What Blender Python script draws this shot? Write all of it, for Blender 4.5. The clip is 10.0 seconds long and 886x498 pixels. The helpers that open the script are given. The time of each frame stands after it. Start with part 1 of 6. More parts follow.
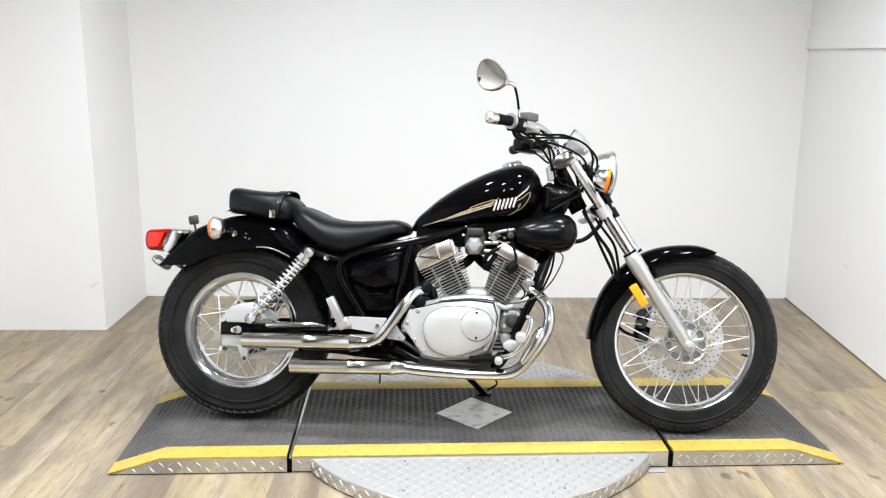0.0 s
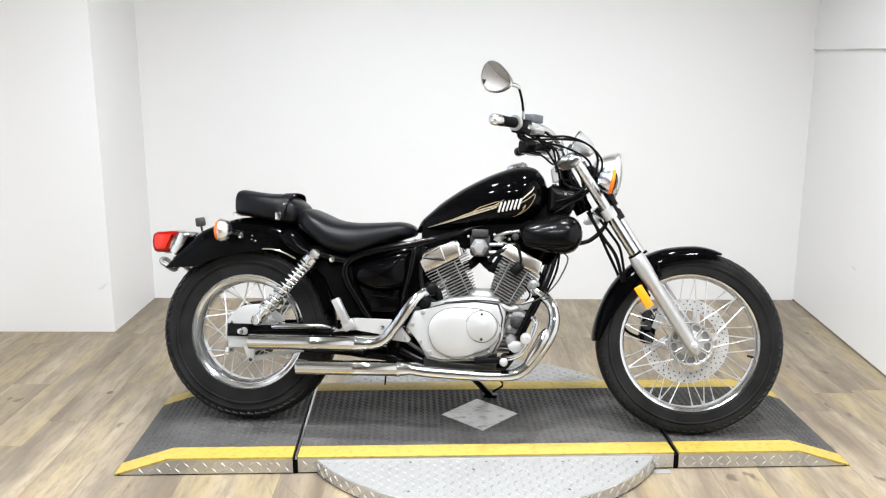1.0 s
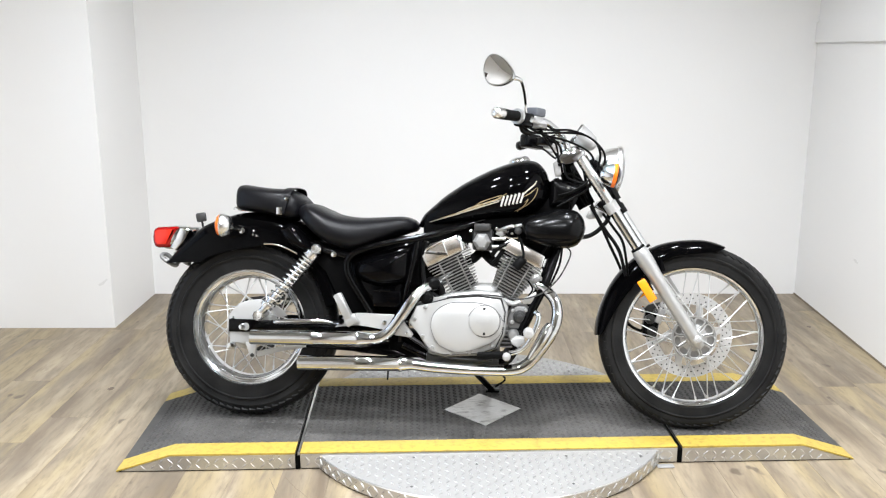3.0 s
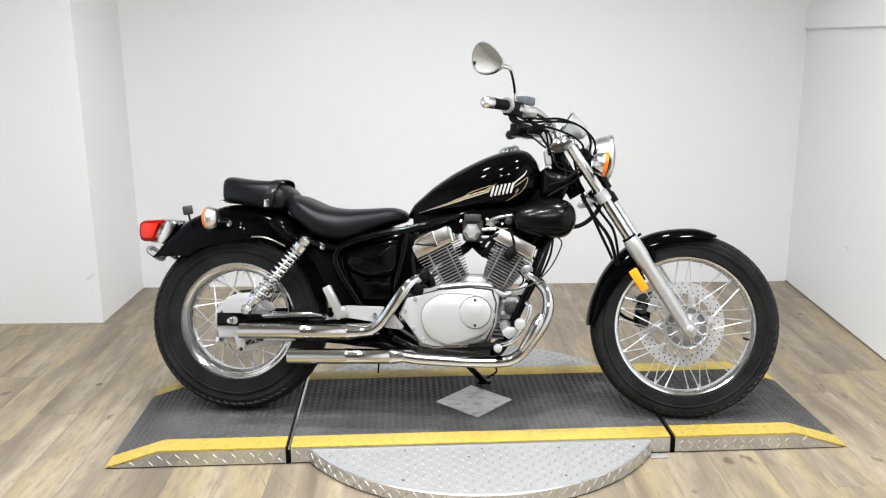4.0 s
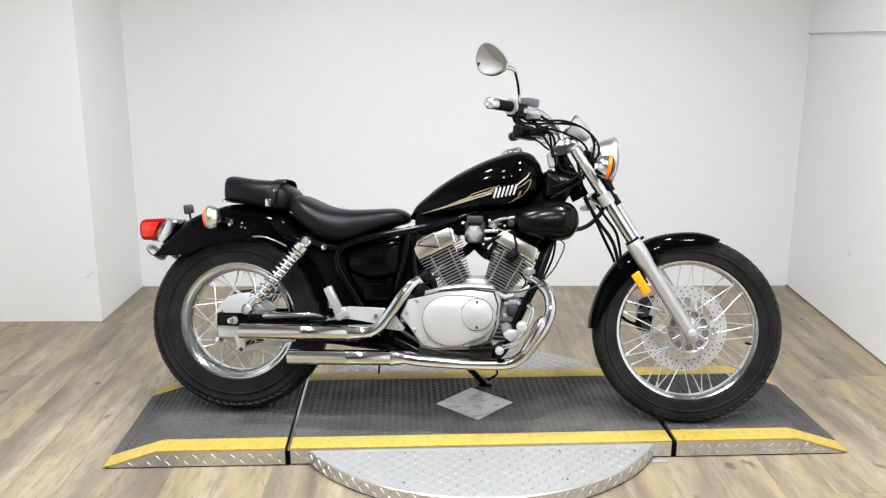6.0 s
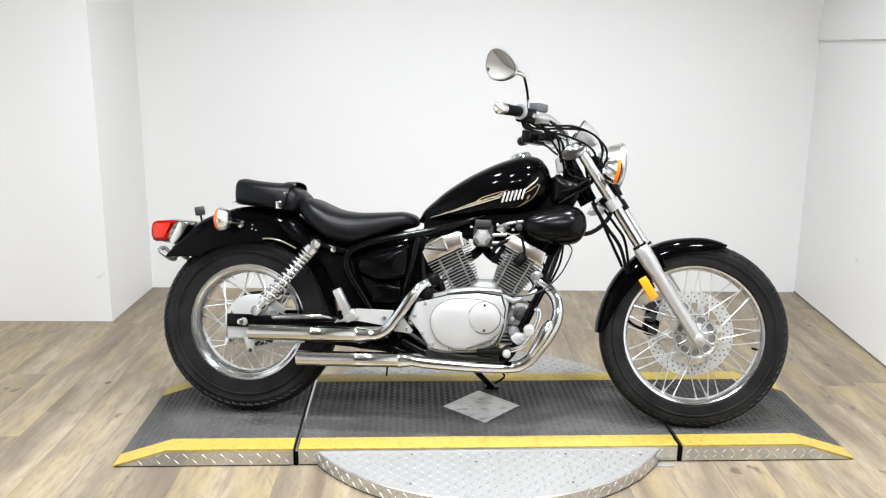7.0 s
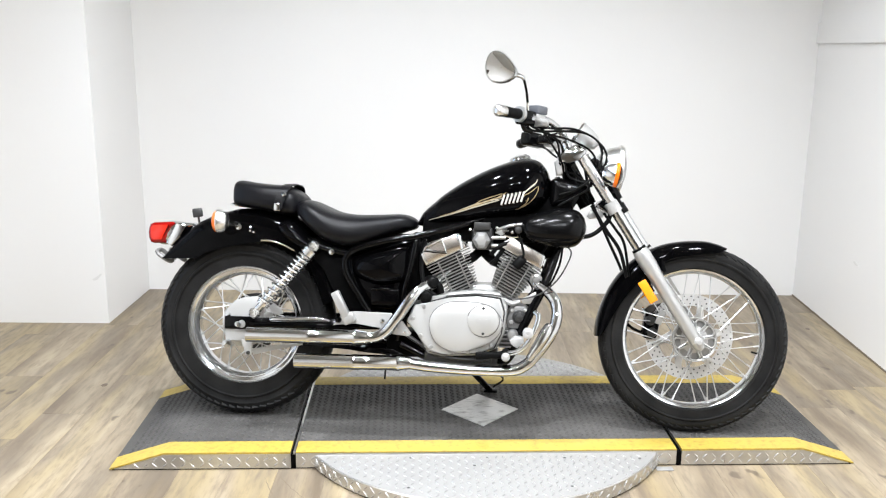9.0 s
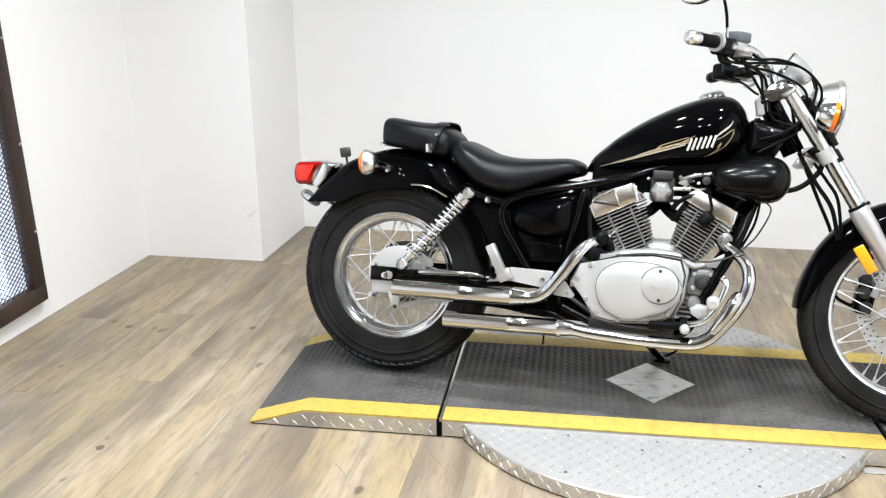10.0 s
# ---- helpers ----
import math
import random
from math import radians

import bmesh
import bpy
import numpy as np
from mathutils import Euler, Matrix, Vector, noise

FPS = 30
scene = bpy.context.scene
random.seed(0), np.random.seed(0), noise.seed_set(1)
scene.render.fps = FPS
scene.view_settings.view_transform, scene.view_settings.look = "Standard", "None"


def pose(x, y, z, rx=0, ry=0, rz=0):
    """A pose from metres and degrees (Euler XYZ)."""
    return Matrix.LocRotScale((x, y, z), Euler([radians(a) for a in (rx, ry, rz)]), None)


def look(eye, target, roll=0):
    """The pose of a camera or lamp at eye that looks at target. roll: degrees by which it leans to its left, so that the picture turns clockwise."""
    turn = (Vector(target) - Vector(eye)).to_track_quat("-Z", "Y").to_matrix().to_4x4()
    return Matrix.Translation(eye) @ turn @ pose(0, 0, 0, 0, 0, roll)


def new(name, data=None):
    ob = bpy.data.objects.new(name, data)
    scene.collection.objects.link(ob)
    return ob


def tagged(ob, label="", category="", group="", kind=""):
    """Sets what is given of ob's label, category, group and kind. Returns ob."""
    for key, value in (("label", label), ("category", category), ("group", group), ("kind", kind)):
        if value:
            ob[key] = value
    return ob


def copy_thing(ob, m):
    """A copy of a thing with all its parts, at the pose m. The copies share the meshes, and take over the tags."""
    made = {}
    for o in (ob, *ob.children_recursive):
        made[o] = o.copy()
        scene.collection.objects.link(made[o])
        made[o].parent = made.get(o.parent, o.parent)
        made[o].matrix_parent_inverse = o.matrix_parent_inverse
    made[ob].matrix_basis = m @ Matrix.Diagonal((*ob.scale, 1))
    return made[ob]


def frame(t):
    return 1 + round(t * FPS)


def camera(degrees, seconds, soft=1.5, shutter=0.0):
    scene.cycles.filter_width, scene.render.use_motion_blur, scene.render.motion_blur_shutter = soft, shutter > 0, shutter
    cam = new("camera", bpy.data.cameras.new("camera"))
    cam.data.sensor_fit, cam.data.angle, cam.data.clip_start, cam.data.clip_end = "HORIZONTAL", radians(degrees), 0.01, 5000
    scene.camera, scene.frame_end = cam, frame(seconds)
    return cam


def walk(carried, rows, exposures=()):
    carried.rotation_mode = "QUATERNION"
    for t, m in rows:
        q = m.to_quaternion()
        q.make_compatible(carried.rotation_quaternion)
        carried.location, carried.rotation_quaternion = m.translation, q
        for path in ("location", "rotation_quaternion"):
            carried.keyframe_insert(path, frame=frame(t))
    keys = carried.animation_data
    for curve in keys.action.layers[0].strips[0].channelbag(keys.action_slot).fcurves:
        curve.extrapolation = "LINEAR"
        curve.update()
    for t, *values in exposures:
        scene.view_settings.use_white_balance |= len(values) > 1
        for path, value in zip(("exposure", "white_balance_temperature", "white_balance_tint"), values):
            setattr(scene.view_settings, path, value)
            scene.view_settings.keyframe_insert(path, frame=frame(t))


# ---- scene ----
cam = camera(54.0, 10.0, soft=1.2)
PATH = [
    (0, (-0.148, -2.835, 1.289), (-0.122, -0.883, 0.851), 0.3),
    (0.5, (-0.14, -2.844, 1.289), (-0.129, -0.891, 0.859), 0.3),
    (1, (-0.135, -2.843, 1.289), (-0.13, -0.891, 0.856), 0.1),
    (1.5, (-0.139, -2.84, 1.291), (-0.136, -0.888, 0.859), 0.2),
    (2, (-0.141, -2.838, 1.288), (-0.135, -0.886, 0.852), 0.1),
    (2.5, (-0.15, -2.838, 1.286), (-0.147, -0.886, 0.85), 0.1),
    (4, (-0.142, -2.804, 1.281), (-0.114, -0.86, 0.815), -0.5),
    (4.5, (-0.145, -2.796, 1.286), (-0.115, -0.849, 0.834), -0.2),
    (5, (-0.153, -2.792, 1.282), (-0.122, -0.844, 0.828), -0.2),
    (5.5, (-0.155, -2.786, 1.279), (-0.118, -0.841, 0.814), -0.0),
    (7, (-0.156, -2.812, 1.281), (-0.142, -0.865, 0.827), 0.4),
    (7.5, (-0.163, -2.817, 1.282), (-0.156, -0.867, 0.836), 0.6),
    (8, (-0.161, -2.815, 1.284), (-0.144, -0.864, 0.845), 0.8),
    (8.5, (-0.165, -2.815, 1.286), (-0.149, -0.863, 0.848), 0.9),
    (9, (-0.162, -2.801, 1.281), (-0.141, -0.852, 0.831), 0.6),
    (9.2, (-0.156, -2.772, 1.281), (-0.162, -0.832, 0.795), 0.3),
    (9.4, (-0.145, -2.726, 1.271), (-0.196, -0.79, 0.769), -0.1),
    (9.5, (-0.128, -2.698, 1.264), (-0.224, -0.759, 0.784), -0.1),
    (9.6, (-0.135, -2.666, 1.274), (-0.303, -0.736, 0.777), 0.7),
    (9.8, (-0.138, -2.591, 1.28), (-0.429, -0.689, 0.735), 1.5),
    (10, (-0.182, -2.478, 1.251), (-0.526, -0.601, 0.653), -0.4),
]
walk(cam, [(t, look(eye, target, roll)) for t, eye, target, roll in PATH],
     exposures=[(0, 0.0), (2.7, 0.02), (3.9, -0.17), (5.7, -0.21), (6.8, -0.08), (8.0, 0.06), (9.3, 0.06), (10.0, -0.03)])

# ---- light ----
sky = bpy.data.worlds.new("world")
scene.world = sky
sky.use_nodes = True
sky.node_tree.nodes["Background"].inputs["Color"].default_value = (0.9, 0.95, 1.0, 1)
sky.node_tree.nodes["Background"].inputs["Strength"].default_value = 0.3
CEILING = 2.75
LAMP_SPOTS = [(-0.36, -2.9), (0.22, -2.95), (-1.05, -1.6), (0.95, -1.5), (-0.30, -1.2), (-0.75, -0.15), (0.55, -0.2)]
LAMP_WATTS = 35.0
LAMP_SPREAD = 150


def ceiling_lamp_light(x, y):
    la = bpy.data.lights.new("downlight", "AREA")
    la.shape, la.size, la.energy, la.color = "DISK", 0.17, LAMP_WATTS, (0.915, 0.95, 1.0)
    la.spread = radians(LAMP_SPREAD)
    ob = new("downlight", la)
    ob.matrix_world = pose(x, y, CEILING - 0.035)


for lx, ly in LAMP_SPOTS:
    ceiling_lamp_light(lx, ly)

# ---- materials ----
def noise_node(nt, vec, scale, detail=3.0, rough=0.55):
    n = nt.nodes.new("ShaderNodeTexNoise")
    n.inputs["Scale"].default_value, n.inputs["Detail"].default_value, n.inputs["Roughness"].default_value = scale, detail, rough
    nt.links.new(vec, n.inputs["Vector"])
    return n.outputs["Fac"]


def ramp_node(nt, fac, a, b, ca, cb):
    r = nt.nodes.new("ShaderNodeValToRGB")
    r.color_ramp.elements[0].position, r.color_ramp.elements[1].position = a, b
    r.color_ramp.elements[0].color, r.color_ramp.elements[1].color = (*ca, 1), (*cb, 1)
    nt.links.new(fac, r.inputs["Fac"])
    return r.outputs["Color"]


def mix_node(nt, fac, a, b, kind="MIX"):
    m = nt.nodes.new("ShaderNodeMix")
    m.data_type, m.blend_type = "RGBA", kind
    for socket, value in ((0, fac), (6, a), (7, b)):
        if isinstance(value, (int, float)):
            m.inputs[socket].default_value = value
        elif isinstance(value, tuple):
            m.inputs[socket].default_value = (*value, 1)
        else:
            nt.links.new(value, m.inputs[socket])
    return m.outputs[2]


def math_node(nt, op, a, b):
    m = nt.nodes.new("ShaderNodeMath")
    m.operation = op
    for socket, value in ((0, a), (1, b)):
        if isinstance(value, (int, float)):
            m.inputs[socket].default_value = value
        else:
            nt.links.new(value, m.inputs[socket])
    return m.outputs[0]


def surface(name, base, rough, metal=0.0, worn=None, wear=0.25, fine=60.0, coarse=4.0, rough_vary=0.12, bump=0.0, coat=0.0, stretch=(1, 1, 1), spec=0.5, patchy=None, front=None):
    """A painted, metal, rubber or leather surface: base colour drifting to worn at a coarse scale, gloss and relief at a fine one."""
    m = bpy.data.materials.new(name)
    m.use_nodes = True
    nt = m.node_tree
    p = nt.nodes["Principled BSDF"]
    tc = nt.nodes.new("ShaderNodeTexCoord")
    mp = nt.nodes.new("ShaderNodeMapping")
    mp.inputs["Scale"].default_value = stretch
    nt.links.new(tc.outputs["Object"], mp.inputs["Vector"])
    vec = mp.outputs["Vector"]
    big, small = noise_node(nt, vec, coarse, 4), noise_node(nt, vec, fine, 3)
    if patchy:
        big = ramp_fac(nt, big, *patchy)
    if front:   # more of the second colour towards the front edge
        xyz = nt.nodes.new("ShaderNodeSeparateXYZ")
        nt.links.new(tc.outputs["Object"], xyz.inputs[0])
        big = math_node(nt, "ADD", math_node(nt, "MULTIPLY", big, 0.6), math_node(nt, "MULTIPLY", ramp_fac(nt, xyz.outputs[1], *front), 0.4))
    worn = worn or tuple(min(1, c * 1.25 + 0.005) for c in base)
    blend = math_node(nt, "MULTIPLY", math_node(nt, "ADD", math_node(nt, "MULTIPLY", big, 0.65), math_node(nt, "MULTIPLY", small, 0.35)), wear * 2)
    nt.links.new(mix_node(nt, blend, base, worn), p.inputs["Base Color"])
    r = math_node(nt, "ADD", rough - rough_vary / 2, math_node(nt, "MULTIPLY", math_node(nt, "ADD", math_node(nt, "MULTIPLY", big, 0.6), math_node(nt, "MULTIPLY", small, 0.4)), rough_vary))
    nt.links.new(r, p.inputs["Roughness"])
    p.inputs["Metallic"].default_value = metal
    p.inputs["Coat Weight"].default_value = coat
    p.inputs["Coat Roughness"].default_value = 0.03
    p.inputs["Specular IOR Level"].default_value = spec
    if bump:
        bp = nt.nodes.new("ShaderNodeBump")
        bp.inputs["Strength"].default_value, bp.inputs["Distance"].default_value = bump, 0.002
        nt.links.new(small, bp.inputs["Height"])
        nt.links.new(bp.outputs["Normal"], p.inputs["Normal"])
    return m


def glass(name, colour, rough=0.05, weight=1.0):
    m = bpy.data.materials.new(name)
    m.use_nodes = True
    p = m.node_tree.nodes["Principled BSDF"]
    p.inputs["Base Color"].default_value = (*colour, 1)
    p.inputs["Roughness"].default_value = rough
    p.inputs["Transmission Weight"].default_value = weight
    p.inputs["IOR"].default_value = 1.45
    return m


def glow(name, colour, strength):
    m = bpy.data.materials.new(name)
    m.use_nodes = True
    p = m.node_tree.nodes["Principled BSDF"]
    p.inputs["Base Color"].default_value = (*colour, 1)
    p.inputs["Emission Color"].default_value = (*colour, 1)
    p.inputs["Emission Strength"].default_value = strength
    return m


def plank_material():
    """Whitewashed oak vinyl: long grain along the plank, grey and honey drifts, one tone per plank."""
    m = bpy.data.materials.new("oak_vinyl")
    m.use_nodes = True
    nt = m.node_tree
    p = nt.nodes["Principled BSDF"]
    tc = nt.nodes.new("ShaderNodeTexCoord")
    info = nt.nodes.new("ShaderNodeObjectInfo")
    shift = nt.nodes.new("ShaderNodeVectorMath")
    shift.operation = "MULTIPLY_ADD"
    comb = nt.nodes.new("ShaderNodeCombineXYZ")
    for i in range(3):
        nt.links.new(info.outputs["Random"], comb.inputs[i])
    nt.links.new(comb.outputs[0], shift.inputs[0])
    shift.inputs[1].default_value = (37.0, 53.0, 11.0)
    nt.links.new(tc.outputs["Object"], shift.inputs[2])
    mp = nt.nodes.new("ShaderNodeMapping")
    mp.inputs["Scale"].default_value = (1.0, 0.16, 1.0)
    nt.links.new(shift.outputs[0], mp.inputs["Vector"])
    mp2 = nt.nodes.new("ShaderNodeMapping")
    mp2.inputs["Scale"].default_value = (1.0, 0.11, 1.0)
    nt.links.new(shift.outputs[0], mp2.inputs["Vector"])
    mp3 = nt.nodes.new("ShaderNodeMapping")
    mp3.inputs["Scale"].default_value = (1.0, 0.55, 1.0)
    nt.links.new(shift.outputs[0], mp3.inputs["Vector"])
    grain = noise_node(nt, mp.outputs[0], 70, 4, 0.6)
    drift = noise_node(nt, mp2.outputs[0], 9, 4, 0.55)
    honey = noise_node(nt, mp2.outputs[0], 6.0, 2, 0.5)
    ash = noise_node(nt, mp.outputs[0], 13.0, 3, 0.55)
    spots = noise_node(nt, mp3.outputs[0], 15, 2, 0.5)
    c = ramp_node(nt, drift, 0.36, 0.64, (0.178, 0.138, 0.096), (0.405, 0.334, 0.234))
    c = mix_node(nt, math_node(nt, "MULTIPLY", ramp_fac(nt, honey, 0.48, 0.60), 0.72), c, (0.37, 0.292, 0.160))
    c = mix_node(nt, math_node(nt, "MULTIPLY", ramp_fac(nt, ash, 0.50, 0.64), 0.62), c, (0.182, 0.150, 0.114))
    c = mix_node(nt, math_node(nt, "MULTIPLY", ramp_fac(nt, grain, 0.47, 0.70), 0.55), c, (0.165, 0.130, 0.095))
    c = mix_node(nt, math_node(nt, "MULTIPLY", ramp_fac(nt, spots, 0.69, 0.75), 0.75), c, (0.085, 0.062, 0.045))
    tone = ramp_node(nt, info.outputs["Random"], 0.0, 1.0, (0.79, 0.785, 0.785), (0.95, 0.945, 0.935))
    c = mix_node(nt, 1.0, c, tone, "MULTIPLY")
    nt.links.new(c, p.inputs["Base Color"])
    nt.links.new(math_node(nt, "ADD", 0.33, math_node(nt, "MULTIPLY", grain, 0.22)), p.inputs["Roughness"])
    bp = nt.nodes.new("ShaderNodeBump")
    bp.inputs["Strength"].default_value, bp.inputs["Distance"].default_value = 0.25, 0.001
    nt.links.new(grain, bp.inputs["Height"])
    nt.links.new(bp.outputs["Normal"], p.inputs["Normal"])
    return m


def ramp_fac(nt, fac, a, b):
    r = nt.nodes.new("ShaderNodeMapRange")
    r.inputs["From Min"].default_value, r.inputs["From Max"].default_value = a, b
    nt.links.new(fac, r.inputs["Value"])
    return r.outputs["Result"]


WALL = surface("white_wall_paint", (0.80, 0.795, 0.785), 0.55, wear=0.12, worn=(0.72, 0.715, 0.70), coarse=1.3, fine=120, bump=0.08)
CEIL = surface("grey_ceiling_paint", (0.38, 0.38, 0.37), 0.8, wear=0.3, coarse=2)
DIM = surface("taupe_wall_paint", (0.48, 0.44, 0.39), 0.7, wear=0.3, coarse=1.5)
LAMPRIM = surface("lamp_rim_enamel", (0.7, 0.7, 0.69), 0.4)
GAP = surface("floor_joint", (0.17, 0.137, 0.10), 0.8)
OAK = plank_material()
BLACK = surface("gloss_black_paint", (0.001, 0.001, 0.0012), 0.05, worn=(0.002, 0.002, 0.0022), rough_vary=0.04, wear=0.2, spec=0.08)
SATIN = surface("satin_black_paint", (0.0016, 0.0016, 0.0018), 0.21, worn=(0.0035, 0.0035, 0.0035), rough_vary=0.06, spec=0.16)
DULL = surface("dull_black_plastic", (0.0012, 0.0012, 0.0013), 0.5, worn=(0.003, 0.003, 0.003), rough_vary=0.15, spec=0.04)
FRAMEBLACK = surface("frame_black", (0.0012, 0.0012, 0.0014), 0.11, worn=(0.0028, 0.0027, 0.0026), rough_vary=0.06, spec=0.15)
LEATHER = surface("black_vinyl_leather", (0.0024, 0.0024, 0.0032), 0.35, worn=(0.005, 0.005, 0.0064), fine=420, coarse=9, bump=0.2, rough_vary=0.16, spec=0.19)
RUBBER = surface("black_rubber", (0.0018, 0.0018, 0.0019), 0.5, worn=(0.004, 0.004, 0.004), fine=90, coarse=7, wear=0.3, bump=0.1, spec=0.1)
TYRE = surface("tyre_rubber", (0.0040, 0.0040, 0.0041), 0.50, worn=(0.024, 0.0238, 0.0235), fine=150, coarse=9, wear=0.4, bump=0.2, spec=0.14, patchy=(0.35, 0.7))
CHROME = surface("chrome", (0.68, 0.70, 0.715), 0.06, metal=1.0, worn=(0.56, 0.57, 0.58), rough_vary=0.07, coarse=9, wear=0.3)
PIPE = surface("exhaust_chrome", (0.64, 0.65, 0.66), 0.06, metal=1.0, worn=(0.52, 0.525, 0.53), rough_vary=0.06, coarse=9, wear=0.35)
SPOKE = surface("spoke_steel", (0.64, 0.645, 0.65), 0.30, metal=0.75, worn=(0.52, 0.52, 0.52), coarse=20)
ALLOY = surface("silver_alloy_paint", (0.48, 0.48, 0.472), 0.33, metal=0.6, worn=(0.36, 0.355, 0.345), fine=200, coarse=8, bump=0.05)
# the tan that the chrome reflects is put into this base colour
POLISH = surface("polished_head_chrome", (0.78, 0.725, 0.67), 0.25, metal=1.0, worn=(0.60, 0.55, 0.50), coarse=18, rough_vary=0.12)
BOWL = surface("signal_bowl_chrome", (0.82, 0.82, 0.81), 0.24, metal=1.0, worn=(0.66, 0.66, 0.65), coarse=60, fine=300, bump=0.3, rough_vary=0.1)
RIM = surface("rim_chrome", (0.74, 0.755, 0.77), 0.10, metal=1.0, worn=(0.60, 0.61, 0.615), coarse=12, rough_vary=0.08)
BRIGHT = surface("pale_alloy_cover", (0.47, 0.47, 0.462), 0.36, metal=0.3, worn=(0.37, 0.365, 0.355), fine=220, coarse=7, bump=0.06)
FIN = surface("fin_alloy", (0.42, 0.417, 0.41), 0.36, metal=0.75, worn=(0.16, 0.157, 0.15), coarse=16, wear=0.45)
STEEL = surface("brake_steel", (0.60, 0.592, 0.578), 0.40, metal=0.4, worn=(0.58, 0.57, 0.55), coarse=24, fine=240)
CASTING = surface("grey_casting", (0.16, 0.158, 0.155), 0.42, metal=0.35, worn=(0.26, 0.255, 0.245), coarse=15)
GREY = surface("dark_cast_metal", (0.022, 0.022, 0.022), 0.45, metal=0.3, worn=(0.06, 0.058, 0.055), coarse=15)
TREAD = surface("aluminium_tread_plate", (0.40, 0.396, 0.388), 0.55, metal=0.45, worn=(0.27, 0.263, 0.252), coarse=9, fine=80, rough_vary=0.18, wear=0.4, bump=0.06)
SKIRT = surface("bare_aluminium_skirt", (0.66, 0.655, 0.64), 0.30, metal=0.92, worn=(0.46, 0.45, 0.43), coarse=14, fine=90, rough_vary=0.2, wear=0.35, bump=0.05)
# brighter copy for the lozenges whose lean catches the light
RUNG = surface("glint_tread_lozenge", (0.70, 0.70, 0.69), 0.30, metal=0.85, worn=(0.6, 0.6, 0.58), coarse=30)
PLATE = surface("scuffed_steel_plate", (0.66, 0.655, 0.64), 0.45, metal=0.4, worn=(0.20, 0.196, 0.188), coarse=24, fine=80, wear=0.5, bump=0.1, stretch=(1, 2.5, 1), patchy=(0.50, 0.70))
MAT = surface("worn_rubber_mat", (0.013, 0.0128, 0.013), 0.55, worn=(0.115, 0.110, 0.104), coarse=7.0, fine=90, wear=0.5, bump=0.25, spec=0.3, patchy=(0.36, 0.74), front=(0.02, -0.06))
YELLOW = surface("safety_yellow", (0.50, 0.36, 0.062), 0.5, worn=(0.21, 0.155, 0.055), coarse=55, fine=160, wear=0.40, bump=0.14, patchy=(0.50, 0.75))
RED = surface("red_lens", (0.20, 0.002, 0.0015), 0.10, worn=(0.27, 0.004, 0.003), coarse=22, wear=0.4)
# lit copy of the lens red, for the glow at its centre
REDCORE = surface("lit_red_lens", (0.50, 0.012, 0.006), 0.12, worn=(0.68, 0.03, 0.012), coarse=30, wear=0.45)
AMBER = surface("amber_lens", (0.80, 0.14, 0.006), 0.15, worn=(0.85, 0.20, 0.015))
ORANGE = surface("amber_reflector", (0.86, 0.26, 0.006), 0.18, worn=(0.94, 0.40, 0.03), fine=260, coarse=40, bump=0.15)
CLEAR = glass("clear_lens", (0.95, 0.95, 0.95))
MIRROR = surface("mirror_glass", (0.88, 0.88, 0.88), 0.015, metal=1.0, rough_vary=0.01, wear=0.05)
SILVERLINE = surface("silver_graphic", (0.47, 0.44, 0.36), 0.3, metal=0.3, coarse=30)
EMBLEM = surface("silver_emblem", (0.60, 0.595, 0.57), 0.3, metal=0.2, coarse=30)
GOLD = surface("gold_pinstripe", (0.36, 0.275, 0.15), 0.3, metal=0.35, coarse=30)
GATE = surface("weathered_dark_steel", (0.012, 0.010, 0.009), 0.5, metal=0.3, worn=(0.065, 0.038, 0.026), coarse=7, fine=40, wear=0.65, bump=0.3, stretch=(1, 1, 0.25), patchy=(0.42, 0.70))
SCUFF = surface("grey_scuff", (0.65, 0.645, 0.63), 0.6, worn=(0.73, 0.725, 0.71), coarse=80, wear=0.5)
RESERVOIR = surface("grey_reservoir_plastic", (0.075, 0.080, 0.092), 0.35, worn=(0.10, 0.105, 0.115), coarse=20)
DAY = glow("daylight_glazing", (0.66, 0.80, 1.0), 1.6)
LAMPGLASS = glow("lamp_diffuser", (1.0, 0.985, 0.95), 5.0)


# ---- mesh tools ----
def part(name, bm, material, parent=None, label="", smooth=38):
    me = bpy.data.meshes.new(name)
    bmesh.ops.recalc_face_normals(bm, faces=bm.faces)
    bm.to_mesh(me)
    bm.free()
    me.materials.append(material)
    if smooth:
        me.shade_smooth()
        me.set_sharp_from_angle(angle=radians(smooth))
    ob = new(name, me)
    if parent:
        ob.parent = parent
    return tagged(ob, label)


def thing(name, label, category, m=None, group="", kind=""):
    ob = new(name)
    if m:
        ob.matrix_world = m
    return tagged(ob, label, category, group, kind)


def again(ob, m):
    """The same mesh once more under the same parent, at the pose m."""
    o = ob.copy()
    scene.collection.objects.link(o)
    o.matrix_basis = m
    return o


def curve_through(pts, n=6, closed=False):
    """Points along a smooth curve through pts (tuples of any length)."""
    pts = [np.array(p, float) for p in pts]
    if len(pts) < 3 and not closed:
        return [pts[0] + (pts[1] - pts[0]) * i / n for i in range(n + 1)]
    out, c = [], len(pts)
    for i in range(c if closed else c - 1):
        a, b = pts[i], pts[(i + 1) % c]
        p = pts[i - 1] if (i or closed) else a * 2 - b
        q = pts[(i + 2) % c] if (closed or i + 2 < c) else b * 2 - a
        for k in range(n):
            t = k / n
            out.append(0.5 * (2 * a + (b - p) * t + (2 * p - 5 * a + 4 * b - q) * t * t + (3 * a - p - 3 * b + q) * t ** 3))
    if not closed:
        out.append(pts[-1])
    return out


